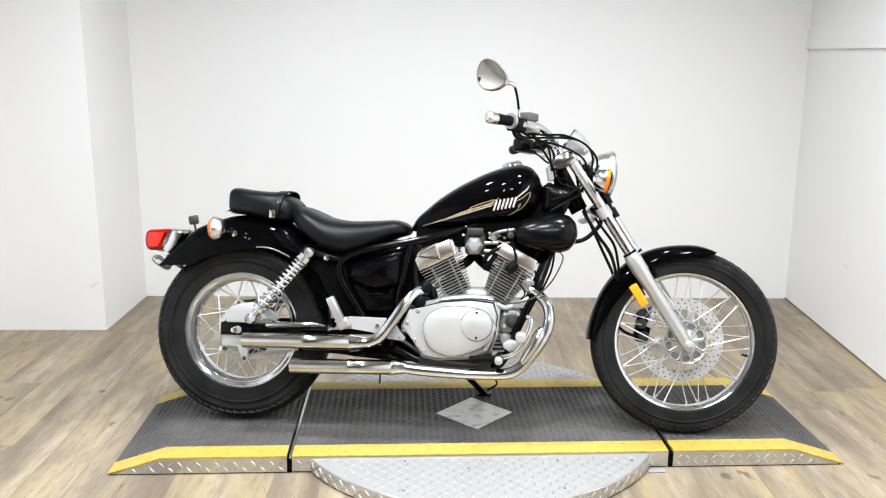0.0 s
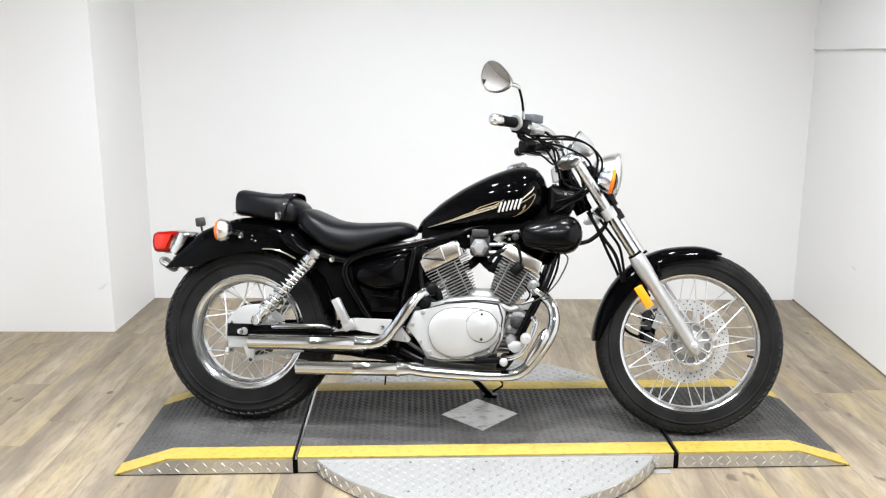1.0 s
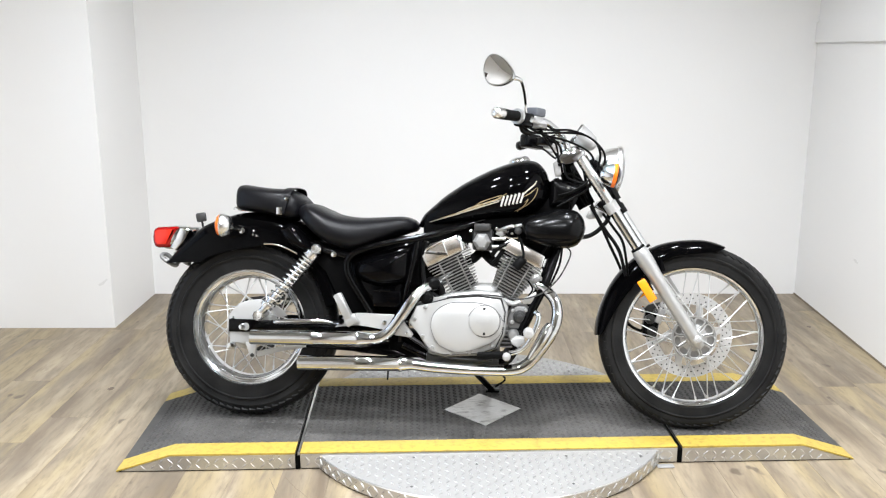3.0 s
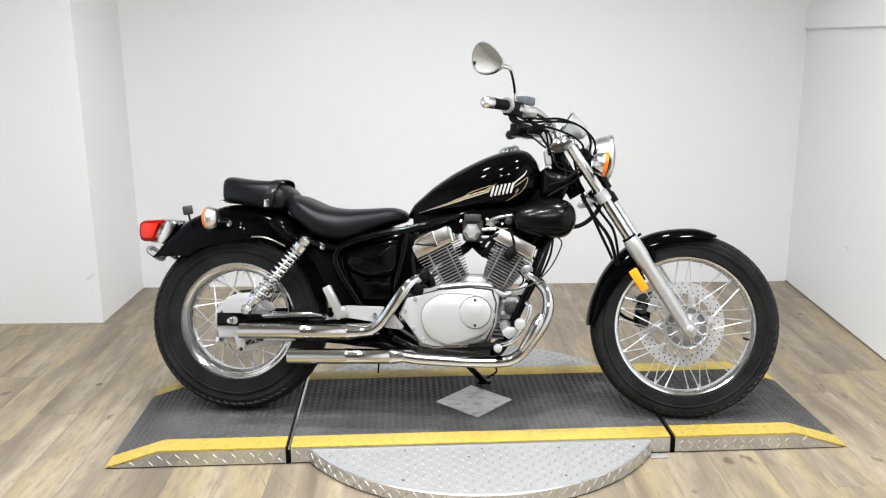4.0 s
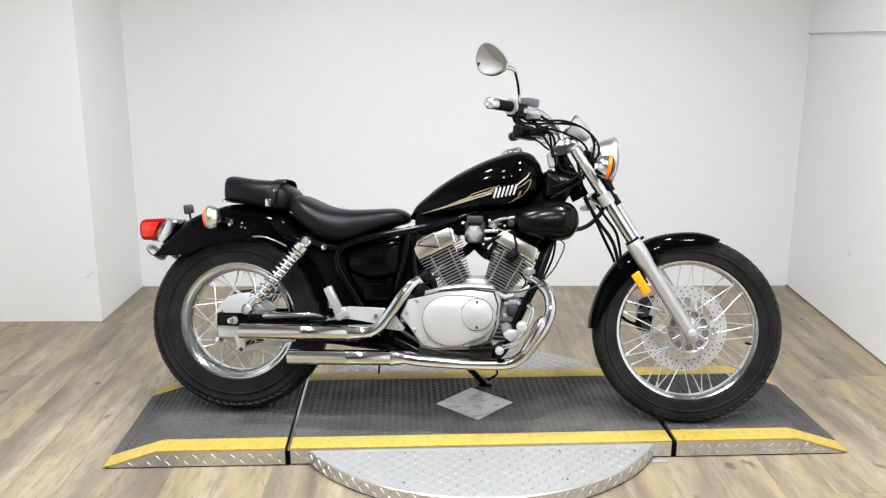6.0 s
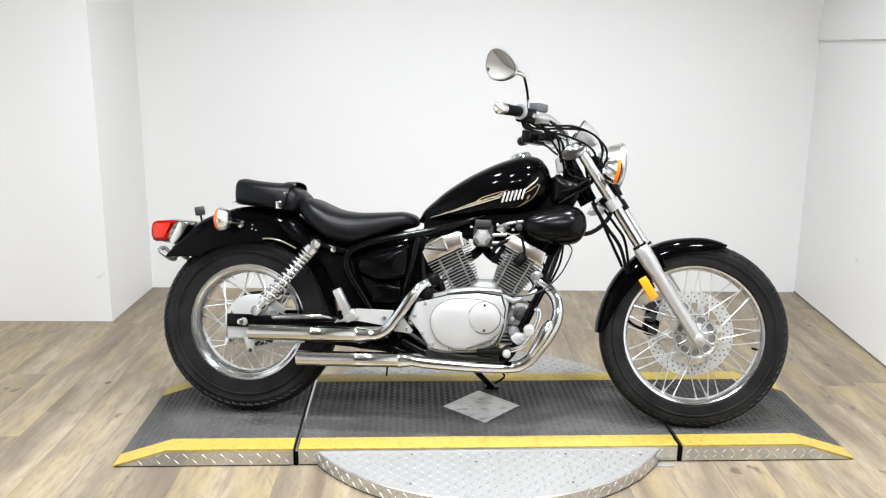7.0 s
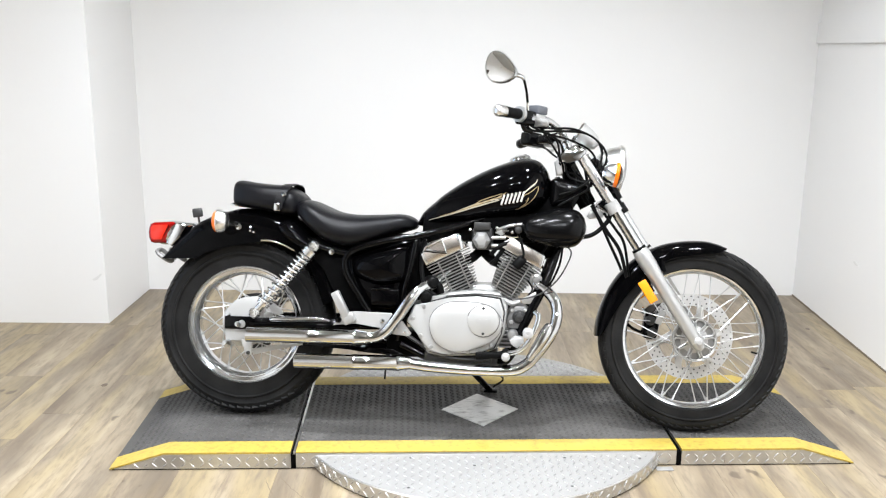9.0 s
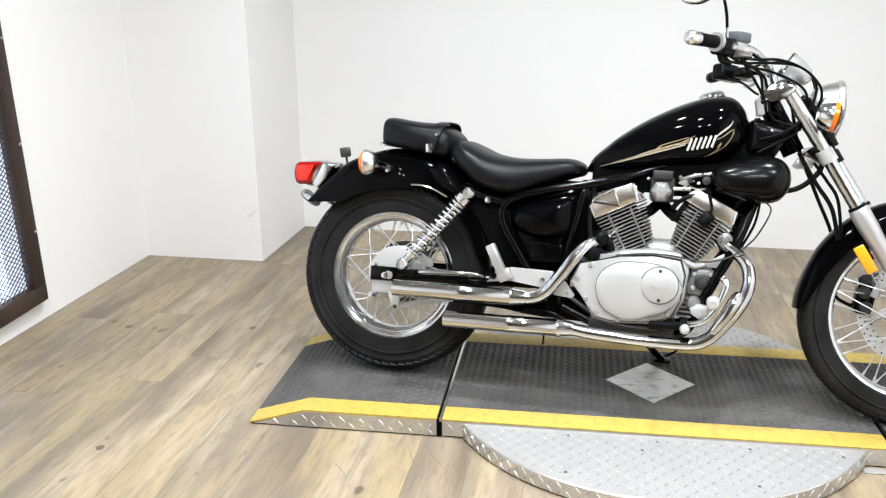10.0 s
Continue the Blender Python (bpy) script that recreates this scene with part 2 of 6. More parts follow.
def loft(bm, rings, caps=True, closed=False):
    vs = [[bm.verts.new(p) for p in ring] for ring in rings]
    n = len(vs[0])
    for i in range(len(vs) if closed else len(vs) - 1):
        a, b = vs[i], vs[(i + 1) % len(vs)]
        for k in range(n):
            bm.faces.new((a[k], a[(k + 1) % n], b[(k + 1) % n], b[k]))
    if caps and not closed:
        bm.faces.new(vs[0])
        bm.faces.new(vs[-1][::-1])
    return bm


def tube(bm, pts, r, seg=10, n=5, caps=True):
    """A round bar through pts (x, y, z) or (x, y, z, radius)."""
    pts = [tuple(p) if len(p) == 4 else (*p, r) for p in pts]
    path = curve_through(pts, n) if n else [np.array(p, float) for p in pts]
    rings, side = [], None
    for i, p in enumerate(path):
        a, b = path[max(i - 1, 0)], path[min(i + 1, len(path) - 1)]
        d = Vector(b[:3] - a[:3]).normalized()
        if side is None:
            side = d.orthogonal().normalized()
        side = (side - d * side.dot(d)).normalized()
        up = d.cross(side)
        c = Vector(p[:3])
        rings.append([c + (side * math.cos(2 * math.pi * k / seg) + up * math.sin(2 * math.pi * k / seg)) * p[3] for k in range(seg)])
    return loft(bm, rings, caps)


def lathe(bm, prof, m=Matrix(), seg=40, closed=False, caps=False):
    """prof of (radius, along) turned about the local y axis, moved by m."""
    rings = []
    for r, h in prof:
        rings.append([m @ Vector((r * math.cos(2 * math.pi * k / seg), h, r * math.sin(2 * math.pi * k / seg))) for k in range(seg)])
    return loft(bm, rings, caps, closed)


def prism(bm, poly, y0, y1, bevel=0.0, smooth=0, steps=2):
    """A plate with the outline poly (x, z), from y0 to y1, edges rounded."""
    if smooth:
        poly = curve_through(poly, smooth, True)
    a = [bm.verts.new((p[0], y0, p[1])) for p in poly]
    b = [bm.verts.new((p[0], y1, p[1])) for p in poly]
    n = len(a)
    fa, fb = bm.faces.new(a), bm.faces.new(b[::-1])
    for k in range(n):
        bm.faces.new((a[(k + 1) % n], a[k], b[k], b[(k + 1) % n]))
    if bevel:
        edges = list(fa.edges) + list(fb.edges)
        bmesh.ops.bevel(bm, geom=edges, offset=bevel, segments=steps, affect="EDGES", profile=0.5)
    return bm


def pillow(bm, poly, y_out, y_in, smooth=4, dome=0.10):
    """A domed panel with the outline poly (x, z): bulging to y_out, its rim back at y_in."""
    pts = curve_through(poly, smooth, True)
    c = sum(pts) / len(pts)
    rings = []
    for f in (0.02, 0.3, 0.55, 0.75, 0.88, 0.95, 0.985, 1.0):
        y = y_out + (y_in - y_out) * (dome * f ** 2 + 0.30 * f ** 6)
        rings.append([(c[0] + (p[0] - c[0]) * f, y, c[1] + (p[1] - c[1]) * f) for p in pts])
    rings.append([(p[0], y_in, p[1]) for p in pts])
    return loft(bm, rings)


def block(bm, size, m=Matrix(), bevel=0.0, steps=2):
    r = bmesh.ops.create_cube(bm, size=1, matrix=m @ Matrix.Diagonal((*size, 1)))
    if bevel:
        edges = {e for v in r["verts"] for e in v.link_edges}
        bmesh.ops.bevel(bm, geom=list(edges), offset=bevel, segments=steps, affect="EDGES", profile=0.5)
    return bm


def span(bm, x0, x1, y0, y1, z0, z1, bevel=0.0):
    return block(bm, (x1 - x0, y1 - y0, z1 - z0), Matrix.Translation(((x0 + x1) / 2, (y0 + y1) / 2, (z0 + z1) / 2)), bevel)


def body(bm, keys, n=6, seg=36, up=2.4, low=3.2, y=0.0):
    """A rounded body along x: keys of (x, z low, z high, half width)."""
    rings = []
    for x, lo, hi, hw in curve_through(keys, n):
        ring = []
        hw, mid = max(hw, 0.002), lo + (hi - lo) * 0.42
        for k in range(seg):
            c, s = math.cos(2 * math.pi * k / seg), math.sin(2 * math.pi * k / seg)
            e = up if s >= 0 else low
            yy = hw * math.copysign(abs(c) ** (2 / e), c)
            zz = mid + ((hi - mid) if s >= 0 else (mid - lo)) * math.copysign(abs(s) ** (2 / e), s)
            ring.append((x, y + yy, zz))
        rings.append(ring)
    return loft(bm, rings)


def shell(bm, top, low, w, n=4, across=14, power=0.55, thick=0.004):
    """A mudguard: a ridge line top and an edge line low, both (x, z), w the half width."""
    t, l = curve_through(top, n), curve_through(low, n)
    rings = []
    for a, b in zip(t, l):
        outer, inner = [], []
        for k in range(across + 1):
            ang = math.pi * k / across
            s, c = math.sin(ang) ** power, math.copysign(abs(math.cos(ang)) ** power, math.cos(ang))
            p = b + (a - b) * s
            outer.append((p[0], -w * c, p[1]))
            q = b + (a - b) * max(0, s - thick / max(0.01, np.hypot(*(a - b)))) if s > 0 else b
            inner.append((q[0], -(w - thick) * c, q[1]))
        rings.append(outer + inner[::-1])
    return loft(bm, rings)


def lozenges(bm, places, length, width, height, m=Matrix()):
    """Raised tread marks at (x, y, turn) on the plane z = 0, moved by m."""
    for x, y, turn in places:
        c, s = math.cos(turn), math.sin(turn)

        def at(a, b, z):
            return bm.verts.new(m @ Vector((x + a * c - b * s, y + a * s + b * c, z)))

        rim = [at(-length / 2, 0, -0.001), at(0, -width / 2, -0.001), at(length / 2, 0, -0.001), at(0, width / 2, -0.001)]
        top = [at(-length / 4, 0, height), at(length / 4, 0, height)]
        for f in ((rim[0], rim[1], top[0]), (rim[1], top[1], top[0]), (rim[1], rim[2], top[1]), (rim[2], rim[3], top[1]), (rim[3], top[0], top[1]), (rim[3], rim[0], top[0])):
            bm.faces.new(f)
    return bm


def tread_places(x0, x1, y0, y1, pitch, keep=None):
    out, rows, cols = [], int((y1 - y0) / pitch) + 1, int((x1 - x0) / pitch) + 1
    for j in range(rows):
        for i in range(cols):
            x, y = x0 + (i + 0.5) * pitch, y0 + (j + 0.5) * pitch
            if x < x1 and y < y1 and (keep is None or keep(x, y)):
                out.append((x, y, radians(45 if (i + j) % 2 else -45)))
    return out

# ---- the room ----
NORTH, EAST, COLUMN_X, COLUMN_Y, WEST, SOUTH = 1.731, 1.776, -1.692, 1.134, -2.262, -8.0
NORTH_E, EAST_LEAN = 1.700, 0.0655   # the back wall at its east end; how far the east wall closes in for each metre to the south


def wall(name, *ext):
    return tagged(part(name, span(bmesh.new(), *ext), WALL, smooth=0), "white painted wall", "wall", kind="structure")


def wall_plan(name, plan):
    """A wall with the ground plan of (x, y) corners, up to the ceiling."""
    bm = bmesh.new()
    loft(bm, [[(x, y, z) for x, y in plan] for z in (0, CEILING)])
    return tagged(part(name, bm, WALL, smooth=0), "white painted wall", "wall", kind="structure")


def east_x(y):
    return EAST - EAST_LEAN * (NORTH_E - y)


wall_plan("wall_north", [(COLUMN_X, NORTH), (EAST, NORTH_E), (EAST, NORTH + 0.12), (COLUMN_X, NORTH + 0.12)])
wall("wall_column", WEST, COLUMN_X, COLUMN_Y, NORTH + 0.12, 0, CEILING)
wall_plan("wall_east", [(EAST, NORTH + 0.12), (EAST, NORTH_E), (east_x(SOUTH), SOUTH), (EAST + 0.12, SOUTH), (EAST + 0.12, NORTH + 0.12)])
# unseen end wall, added; its tone is set for the chrome's reflections
tagged(part("wall_south", span(bmesh.new(), WEST - 0.12, EAST + 0.12, SOUTH - 0.12, SOUTH, 0, CEILING), DIM, smooth=0), "unseen taupe end wall, added to close the room", "wall", kind="structure")
# the west wall has an opening for the mesh gate
GATE_Y0, GATE_Y1, GATE_Z0, GATE_Z1 = -0.86, 0.283, 0.10, 2.12
bm = bmesh.new()
span(bm, WEST - 0.12, WEST, GATE_Y1 - 0.025, NORTH + 0.12, 0, CEILING)
span(bm, WEST - 0.12, WEST, SOUTH, GATE_Y0, 0, CEILING)
span(bm, WEST - 0.12, WEST, GATE_Y0, GATE_Y1 - 0.025, 0, GATE_Z0 + 0.02)
span(bm, WEST - 0.12, WEST, GATE_Y0, GATE_Y1 - 0.025, GATE_Z1, CEILING)
tagged(part("wall_west", bm, WALL, smooth=0), "white painted wall with a gated opening", "wall", kind="structure")
# unseen ceiling; its grey is set for the fill and overhead reflections
tagged(part("ceiling", span(bmesh.new(), WEST - 0.12, EAST + 0.12, SOUTH - 0.12, NORTH + 0.12, CEILING, CEILING + 0.1), CEIL, smooth=0), "plain grey ceiling, unseen", "ceiling", kind="structure")


def east_strip(name, z0, z1, thick, material, label):
    """A flat strip along the foot or middle of the east wall."""
    plan = [(EAST, NORTH_E), (east_x(SOUTH), SOUTH), (east_x(SOUTH) - thick, SOUTH), (EAST - thick, NORTH_E)]
    tagged(part(name, loft(bmesh.new(), [[(x, y, z) for x, y in plan] for z in (z0, z1)]), material, smooth=0), label, "trim", kind="structure")


east_strip("trim", 1.324, 1.424, 0.012, WALL, "white painted ledge board on the side wall")
# shade in the gap between wall and floor, laid on as a dark strip
east_strip("foot_shade_strip", 0.0, 0.007, 0.004, GAP, "narrow dark strip for the shaded gap at the foot of the side wall")
# scuffs on the paint
bm = prism(bmesh.new(), [(-1.755, 0.215), (-1.735, 0.225), (-1.712, 0.243), (-1.708, 0.237), (-1.73, 0.213), (-1.748, 0.207)], COLUMN_Y - 0.0012, COLUMN_Y + 0.001)
tagged(part("wall_scuff", bm, SCUFF, smooth=0), "grey scuff mark on the white column", "scuff", kind="structure")

bm = prism(bmesh.new(), [(0.985, 0.366), (0.97, 0.369), (0.938, 0.361), (0.936, 0.355), (0.955, 0.352), (0.986, 0.360)], -0.001, 0.0012)
for v in bm.verts:
    v.co = (east_x(v.co.x) - 0.0005 + v.co.y, v.co.x, v.co.z)
tagged(part("wall_scuff", bm, SCUFF, smooth=0), "grey scuff mark on the side wall", "scuff", kind="structure")

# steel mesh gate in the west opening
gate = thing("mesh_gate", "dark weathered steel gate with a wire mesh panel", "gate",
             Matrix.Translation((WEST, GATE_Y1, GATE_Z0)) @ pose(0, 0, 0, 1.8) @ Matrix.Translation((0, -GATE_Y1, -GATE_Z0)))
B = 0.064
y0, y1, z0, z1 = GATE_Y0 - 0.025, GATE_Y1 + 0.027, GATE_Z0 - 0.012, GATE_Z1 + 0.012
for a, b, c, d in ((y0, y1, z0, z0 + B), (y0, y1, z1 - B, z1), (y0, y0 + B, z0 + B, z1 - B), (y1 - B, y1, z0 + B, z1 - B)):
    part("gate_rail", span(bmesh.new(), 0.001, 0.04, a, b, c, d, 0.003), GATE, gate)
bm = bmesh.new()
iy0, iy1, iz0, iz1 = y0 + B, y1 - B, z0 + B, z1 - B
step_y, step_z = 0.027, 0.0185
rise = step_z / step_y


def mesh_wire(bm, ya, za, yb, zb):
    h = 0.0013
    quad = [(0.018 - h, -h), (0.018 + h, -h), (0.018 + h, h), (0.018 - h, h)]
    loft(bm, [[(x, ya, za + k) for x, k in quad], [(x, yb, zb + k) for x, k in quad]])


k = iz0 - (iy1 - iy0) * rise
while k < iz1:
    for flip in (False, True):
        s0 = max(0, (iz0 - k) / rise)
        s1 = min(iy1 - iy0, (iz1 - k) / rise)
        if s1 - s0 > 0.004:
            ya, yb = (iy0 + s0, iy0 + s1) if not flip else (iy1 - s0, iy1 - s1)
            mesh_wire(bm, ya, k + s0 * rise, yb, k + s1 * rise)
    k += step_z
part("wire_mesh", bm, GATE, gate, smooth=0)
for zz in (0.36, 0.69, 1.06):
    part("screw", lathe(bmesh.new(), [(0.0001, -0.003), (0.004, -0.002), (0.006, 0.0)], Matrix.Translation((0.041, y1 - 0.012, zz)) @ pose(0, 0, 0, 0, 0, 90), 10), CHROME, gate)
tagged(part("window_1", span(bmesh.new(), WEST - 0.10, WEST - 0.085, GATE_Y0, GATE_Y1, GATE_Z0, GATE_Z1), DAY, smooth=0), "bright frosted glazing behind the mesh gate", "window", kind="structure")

# ceiling lamps
lamp = None
for lx, ly in LAMP_SPOTS:
    if lamp is None:
        lamp = thing("ceiling_lamp", "round white recessed ceiling lamp, lit", "lamp", Matrix.Translation((lx, ly, CEILING)), "ceiling lamps")
        up = pose(0, 0, 0, 90)
        part("rim", lathe(bmesh.new(), [(0.09, -0.03), (0.115, -0.025), (0.12, 0.0), (0.09, 0.0)], up, 28, True), LAMPRIM, lamp)
        part("diffuser", lathe(bmesh.new(), [(0.0001, -0.018), (0.09, -0.016)], up, 28), LAMPGLASS, lamp)
    else:
        copy_thing(lamp, Matrix.Translation((lx, ly, CEILING)))

# ---- the display platform ----
TOP = 0.057
deck = pose(0.003, 0.020, 0, 0, 0, 1.7)
DISC_R, DISC_Z = 0.625, 0.046
table = thing("display_turntable", "round aluminium tread plate turntable with a rubber-matted deck", "turntable", deck)
bm = lathe(bmesh.new(), [(0.0001, -0.003), (DISC_R - 0.004, -0.003), (DISC_R - 0.004, -0.009)], Matrix.Translation((0, 0, DISC_Z + 0.003)) @ pose(0, 0, 0, 90), 96)
part("base_disc", bm, TREAD, table)
part("rim_band", lathe(bmesh.new(), [(DISC_R - 0.004, -0.0035), (DISC_R, -0.006), (DISC_R, -DISC_Z + 0.0015), (DISC_R - 0.01, -DISC_Z + 0.0015)], Matrix.Translation((0, 0, DISC_Z + 0.003)) @ pose(0, 0, 0, 90), 96), SKIRT, table, "bare aluminium rim")
# thin dull black strip between the rim and the floor
part("base_strip", lathe(bmesh.new(), [(DISC_R - 0.003, -DISC_Z + 0.0016), (DISC_R - 0.003, -DISC_Z - 0.0025)], Matrix.Translation((0, 0, DISC_Z + 0.003)) @ pose(0, 0, 0, 90), 96), DULL, table, "dark strip under the rim")
HALF, GAPX, STRIPE = 0.316, 0.598, 0.078


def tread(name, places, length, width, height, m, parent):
    """Raised tread marks: the glint on one lean is put into its colour, the others are dull."""
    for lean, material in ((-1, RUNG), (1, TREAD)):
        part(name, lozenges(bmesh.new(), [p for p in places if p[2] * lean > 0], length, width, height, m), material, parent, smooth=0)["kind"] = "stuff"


for y0, y1 in ((-0.61, -HALF - 0.010), (HALF + 0.010, 0.61)):
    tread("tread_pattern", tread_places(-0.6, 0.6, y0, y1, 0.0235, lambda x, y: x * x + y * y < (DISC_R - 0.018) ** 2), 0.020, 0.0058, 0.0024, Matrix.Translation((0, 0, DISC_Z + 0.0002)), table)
# rim lozenges: one lean again coloured bright for its glint
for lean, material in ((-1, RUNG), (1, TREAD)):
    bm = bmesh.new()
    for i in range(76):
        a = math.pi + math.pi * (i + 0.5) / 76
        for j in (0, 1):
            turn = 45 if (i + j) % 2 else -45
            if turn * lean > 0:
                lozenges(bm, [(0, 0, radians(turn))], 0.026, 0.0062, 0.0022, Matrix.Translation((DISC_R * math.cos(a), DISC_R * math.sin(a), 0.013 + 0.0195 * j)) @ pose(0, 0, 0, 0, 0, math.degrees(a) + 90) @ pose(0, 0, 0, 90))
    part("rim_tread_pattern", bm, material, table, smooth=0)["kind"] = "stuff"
# countersunk screws in the disc
inv = deck.inverted()
for x, y in ((-0.229, -0.327), (0.01, -0.32), (0.249, -0.32), (0.482, -0.322), (-0.229, -0.514), (-0.033, -0.373), (0.245, -0.5)):
    p = inv @ Vector((x, y, 0))
    part("screw", lathe(bmesh.new(), [(0.0001, 0.0006), (0.0034, 0.0008), (0.0046, 0.0)], Matrix.Translation((p.x, min(p.y, -HALF - 0.012), DISC_Z + 0.0004)) @ pose(0, 0, 0, 90), 12), GREY, table, smooth=0)
part("deck", span(bmesh.new(), -GAPX, GAPX, -HALF, HALF, 0.004, TOP - 0.005, 0.002), SKIRT, table)
part("deck_base", span(bmesh.new(), -GAPX + 0.004, GAPX - 0.004, -HALF + 0.004, HALF - 0.004, 0.0005, 0.0045), DULL, table, "dark strip under the deck")
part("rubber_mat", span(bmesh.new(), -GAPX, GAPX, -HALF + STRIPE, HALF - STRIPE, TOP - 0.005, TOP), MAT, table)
for s in (-1, 1):
    part("yellow_edge_strip", span(bmesh.new(), -GAPX, GAPX, min(s * HALF, s * (HALF - STRIPE)), max(s * HALF, s * (HALF - STRIPE)), TOP - 0.005, TOP + 0.0006, 0.0015), YELLOW, table)
D = 0.133
bm = prism(bmesh.new(), [(-D, 0), (0, -D - 0.005), (D, 0), (0, D + 0.005)], -0.0035, 0.0, 0.0012)
for v in bm.verts:
    v.co = (v.co.x, v.co.z, -v.co.y + TOP - 0.0002)
part("diamond_plate", bm, PLATE, table, "scuffed bare steel diamond plate")


def mat_bumps(x0, x1):
    rows, out = int((HALF - STRIPE) * 2 / 0.0135), []
    for j in range(rows):
        y = -HALF + STRIPE + 0.008 + j * 0.0135
        for i in range(int((x1 - x0) / 0.0225)):
            x = x0 + 0.012 + i * 0.0225
            if abs(x) + abs(y) > D + 0.012 and y < HALF - STRIPE - 0.006:
                out.append((x, y, radians(38 if (i + j) % 2 else -38)))
    return out


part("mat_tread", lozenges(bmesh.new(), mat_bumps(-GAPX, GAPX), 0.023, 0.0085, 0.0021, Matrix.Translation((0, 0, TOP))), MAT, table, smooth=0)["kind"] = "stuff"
# bare strip at the deck's end
part("edge_bar", span(bmesh.new(), -GAPX - 0.0075, -GAPX - 0.001, -HALF, HALF, TOP - 0.008, TOP + 0.001), SKIRT, table)
for s in (-1, 1):
    x0, x1 = sorted((s * (GAPX + 0.002 if s < 0 else GAPX + 0.001), s * (GAPX + 0.0155)))
    part("rubber_joint", span(bmesh.new(), x0, x1, -HALF + 0.001, HALF - 0.001, 0.001, TOP - 0.010), DULL, table, "black joint between deck and ramp")
for s in (-1, 1):
    tread("skirt_tread_pattern", [(s * (0.545 + 0.030 * i), 0.017 + 0.019 * j, radians(45 if (i + j) % 2 else -45)) for i in range(2) for j in range(2)], 0.026, 0.0062, 0.002, Matrix.Translation((0, -HALF, 0)) @ pose(0, 0, 0, 90), table)

# ramps at both ends
FLAT, TIP = 1.003, 1.172


def ramp(side, label):
    r = thing("ramp", label, "ramp", deck, "end ramps")
    xs = [GAPX + 0.016, FLAT, TIP]

    def wedge(ya, yb, z_low, z_high):
        """Along the ramp's top surface: from z_low to z_high under the surface."""
        prof = [(xs[0], TOP + z_high), (xs[1], TOP + z_high), (xs[2], 0.006 + z_high * 0.5), (xs[2], 0.002), (xs[1], TOP + z_low), (xs[0], TOP + z_low)]
        return prism(bmesh.new(), [(side * x, z) for x, z in prof], ya, yb)

    part("wedge_body", prism(bmesh.new(), [(side * x, z) for x, z in ((xs[0], 0.004), (xs[2] - 0.014, 0.004), (xs[1], TOP - 0.006), (xs[0], TOP - 0.006))], -HALF, HALF), SKIRT, r)
    part("wedge_base", prism(bmesh.new(), [(side * x, z) for x, z in ((xs[0] + 0.004, 0.0005), (xs[2] - 0.008, 0.0005), (xs[2] - 0.012, 0.0045), (xs[0] + 0.004, 0.0045))], -HALF + 0.003, HALF - 0.003), DULL, r, "dark strip under the ramp")
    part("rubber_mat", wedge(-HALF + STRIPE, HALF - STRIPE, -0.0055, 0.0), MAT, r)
    for s in (-1, 1):
        part("yellow_edge_strip", wedge(min(s * HALF, s * (HALF - STRIPE)), max(s * HALF, s * (HALF - STRIPE)), -0.0055, 0.0006), YELLOW, r)
    bm = bmesh.new()
    for x, y, turn in mat_bumps(xs[0], xs[1]):
        lozenges(bm, [(side * x, y, turn)], 0.023, 0.0085, 0.0021, Matrix.Translation((0, 0, TOP)))
    slope = math.atan2(TOP - 0.006, TIP - FLAT)
    for x, y, turn in mat_bumps(xs[1], xs[2] - 0.012):
        lozenges(bm, [(0, 0, turn)], 0.023, 0.0085, 0.0024, Matrix.Translation((side * x, y, TOP - (x - FLAT) * math.tan(slope))) @ pose(0, 0, 0, 0, side * math.degrees(slope), 0))
    part("mat_tread", bm, MAT, r, smooth=0)["kind"] = "stuff"
    places = []
    for i in range(18):
        for j in range(2):
            x, z = xs[0] + 0.018 + 0.0285 * i, 0.015 + 0.0195 * j
            if z < TOP - 0.016 and z < (TIP - x) * math.tan(slope) - 0.006:
                places.append((side * x, z, radians(45 if (i + j) % 2 else -45)))
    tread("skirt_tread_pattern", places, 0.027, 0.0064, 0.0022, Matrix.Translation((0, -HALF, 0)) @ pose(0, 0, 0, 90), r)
    return r


ramp(-1, "ramp with grey rubber mat and yellow edges under the rear wheel")
ramp(1, "ramp with grey rubber mat and yellow edges under the front wheel")
# small flat metal plate left on the floor by the gap
part_bm = span(bmesh.new(), 0.528, 0.582, -0.352, -0.326, 0.001, 0.003, 0.0008)
tagged(part("floor_tab", part_bm, TREAD), "small pale metal tab lying on the floor", "metal tab").matrix_world = deck

# ---- the motorcycle: x forward, y to its left, z up, at the rear wheel's foot ----
bike = thing("motorcycle", "glossy black cruiser motorcycle with chrome exhausts, leaning on its side stand", "motorcycle",
             Matrix.Translation((-0.804, -0.004, 0.061)) @ pose(0, 0, 0, 0, 0, -5.0) @ pose(0, 0, 0, -12.0))
AXLE_R, AXLE_F = (0.004, 0.0, 0.300), (1.497, 0.0, 0.301)


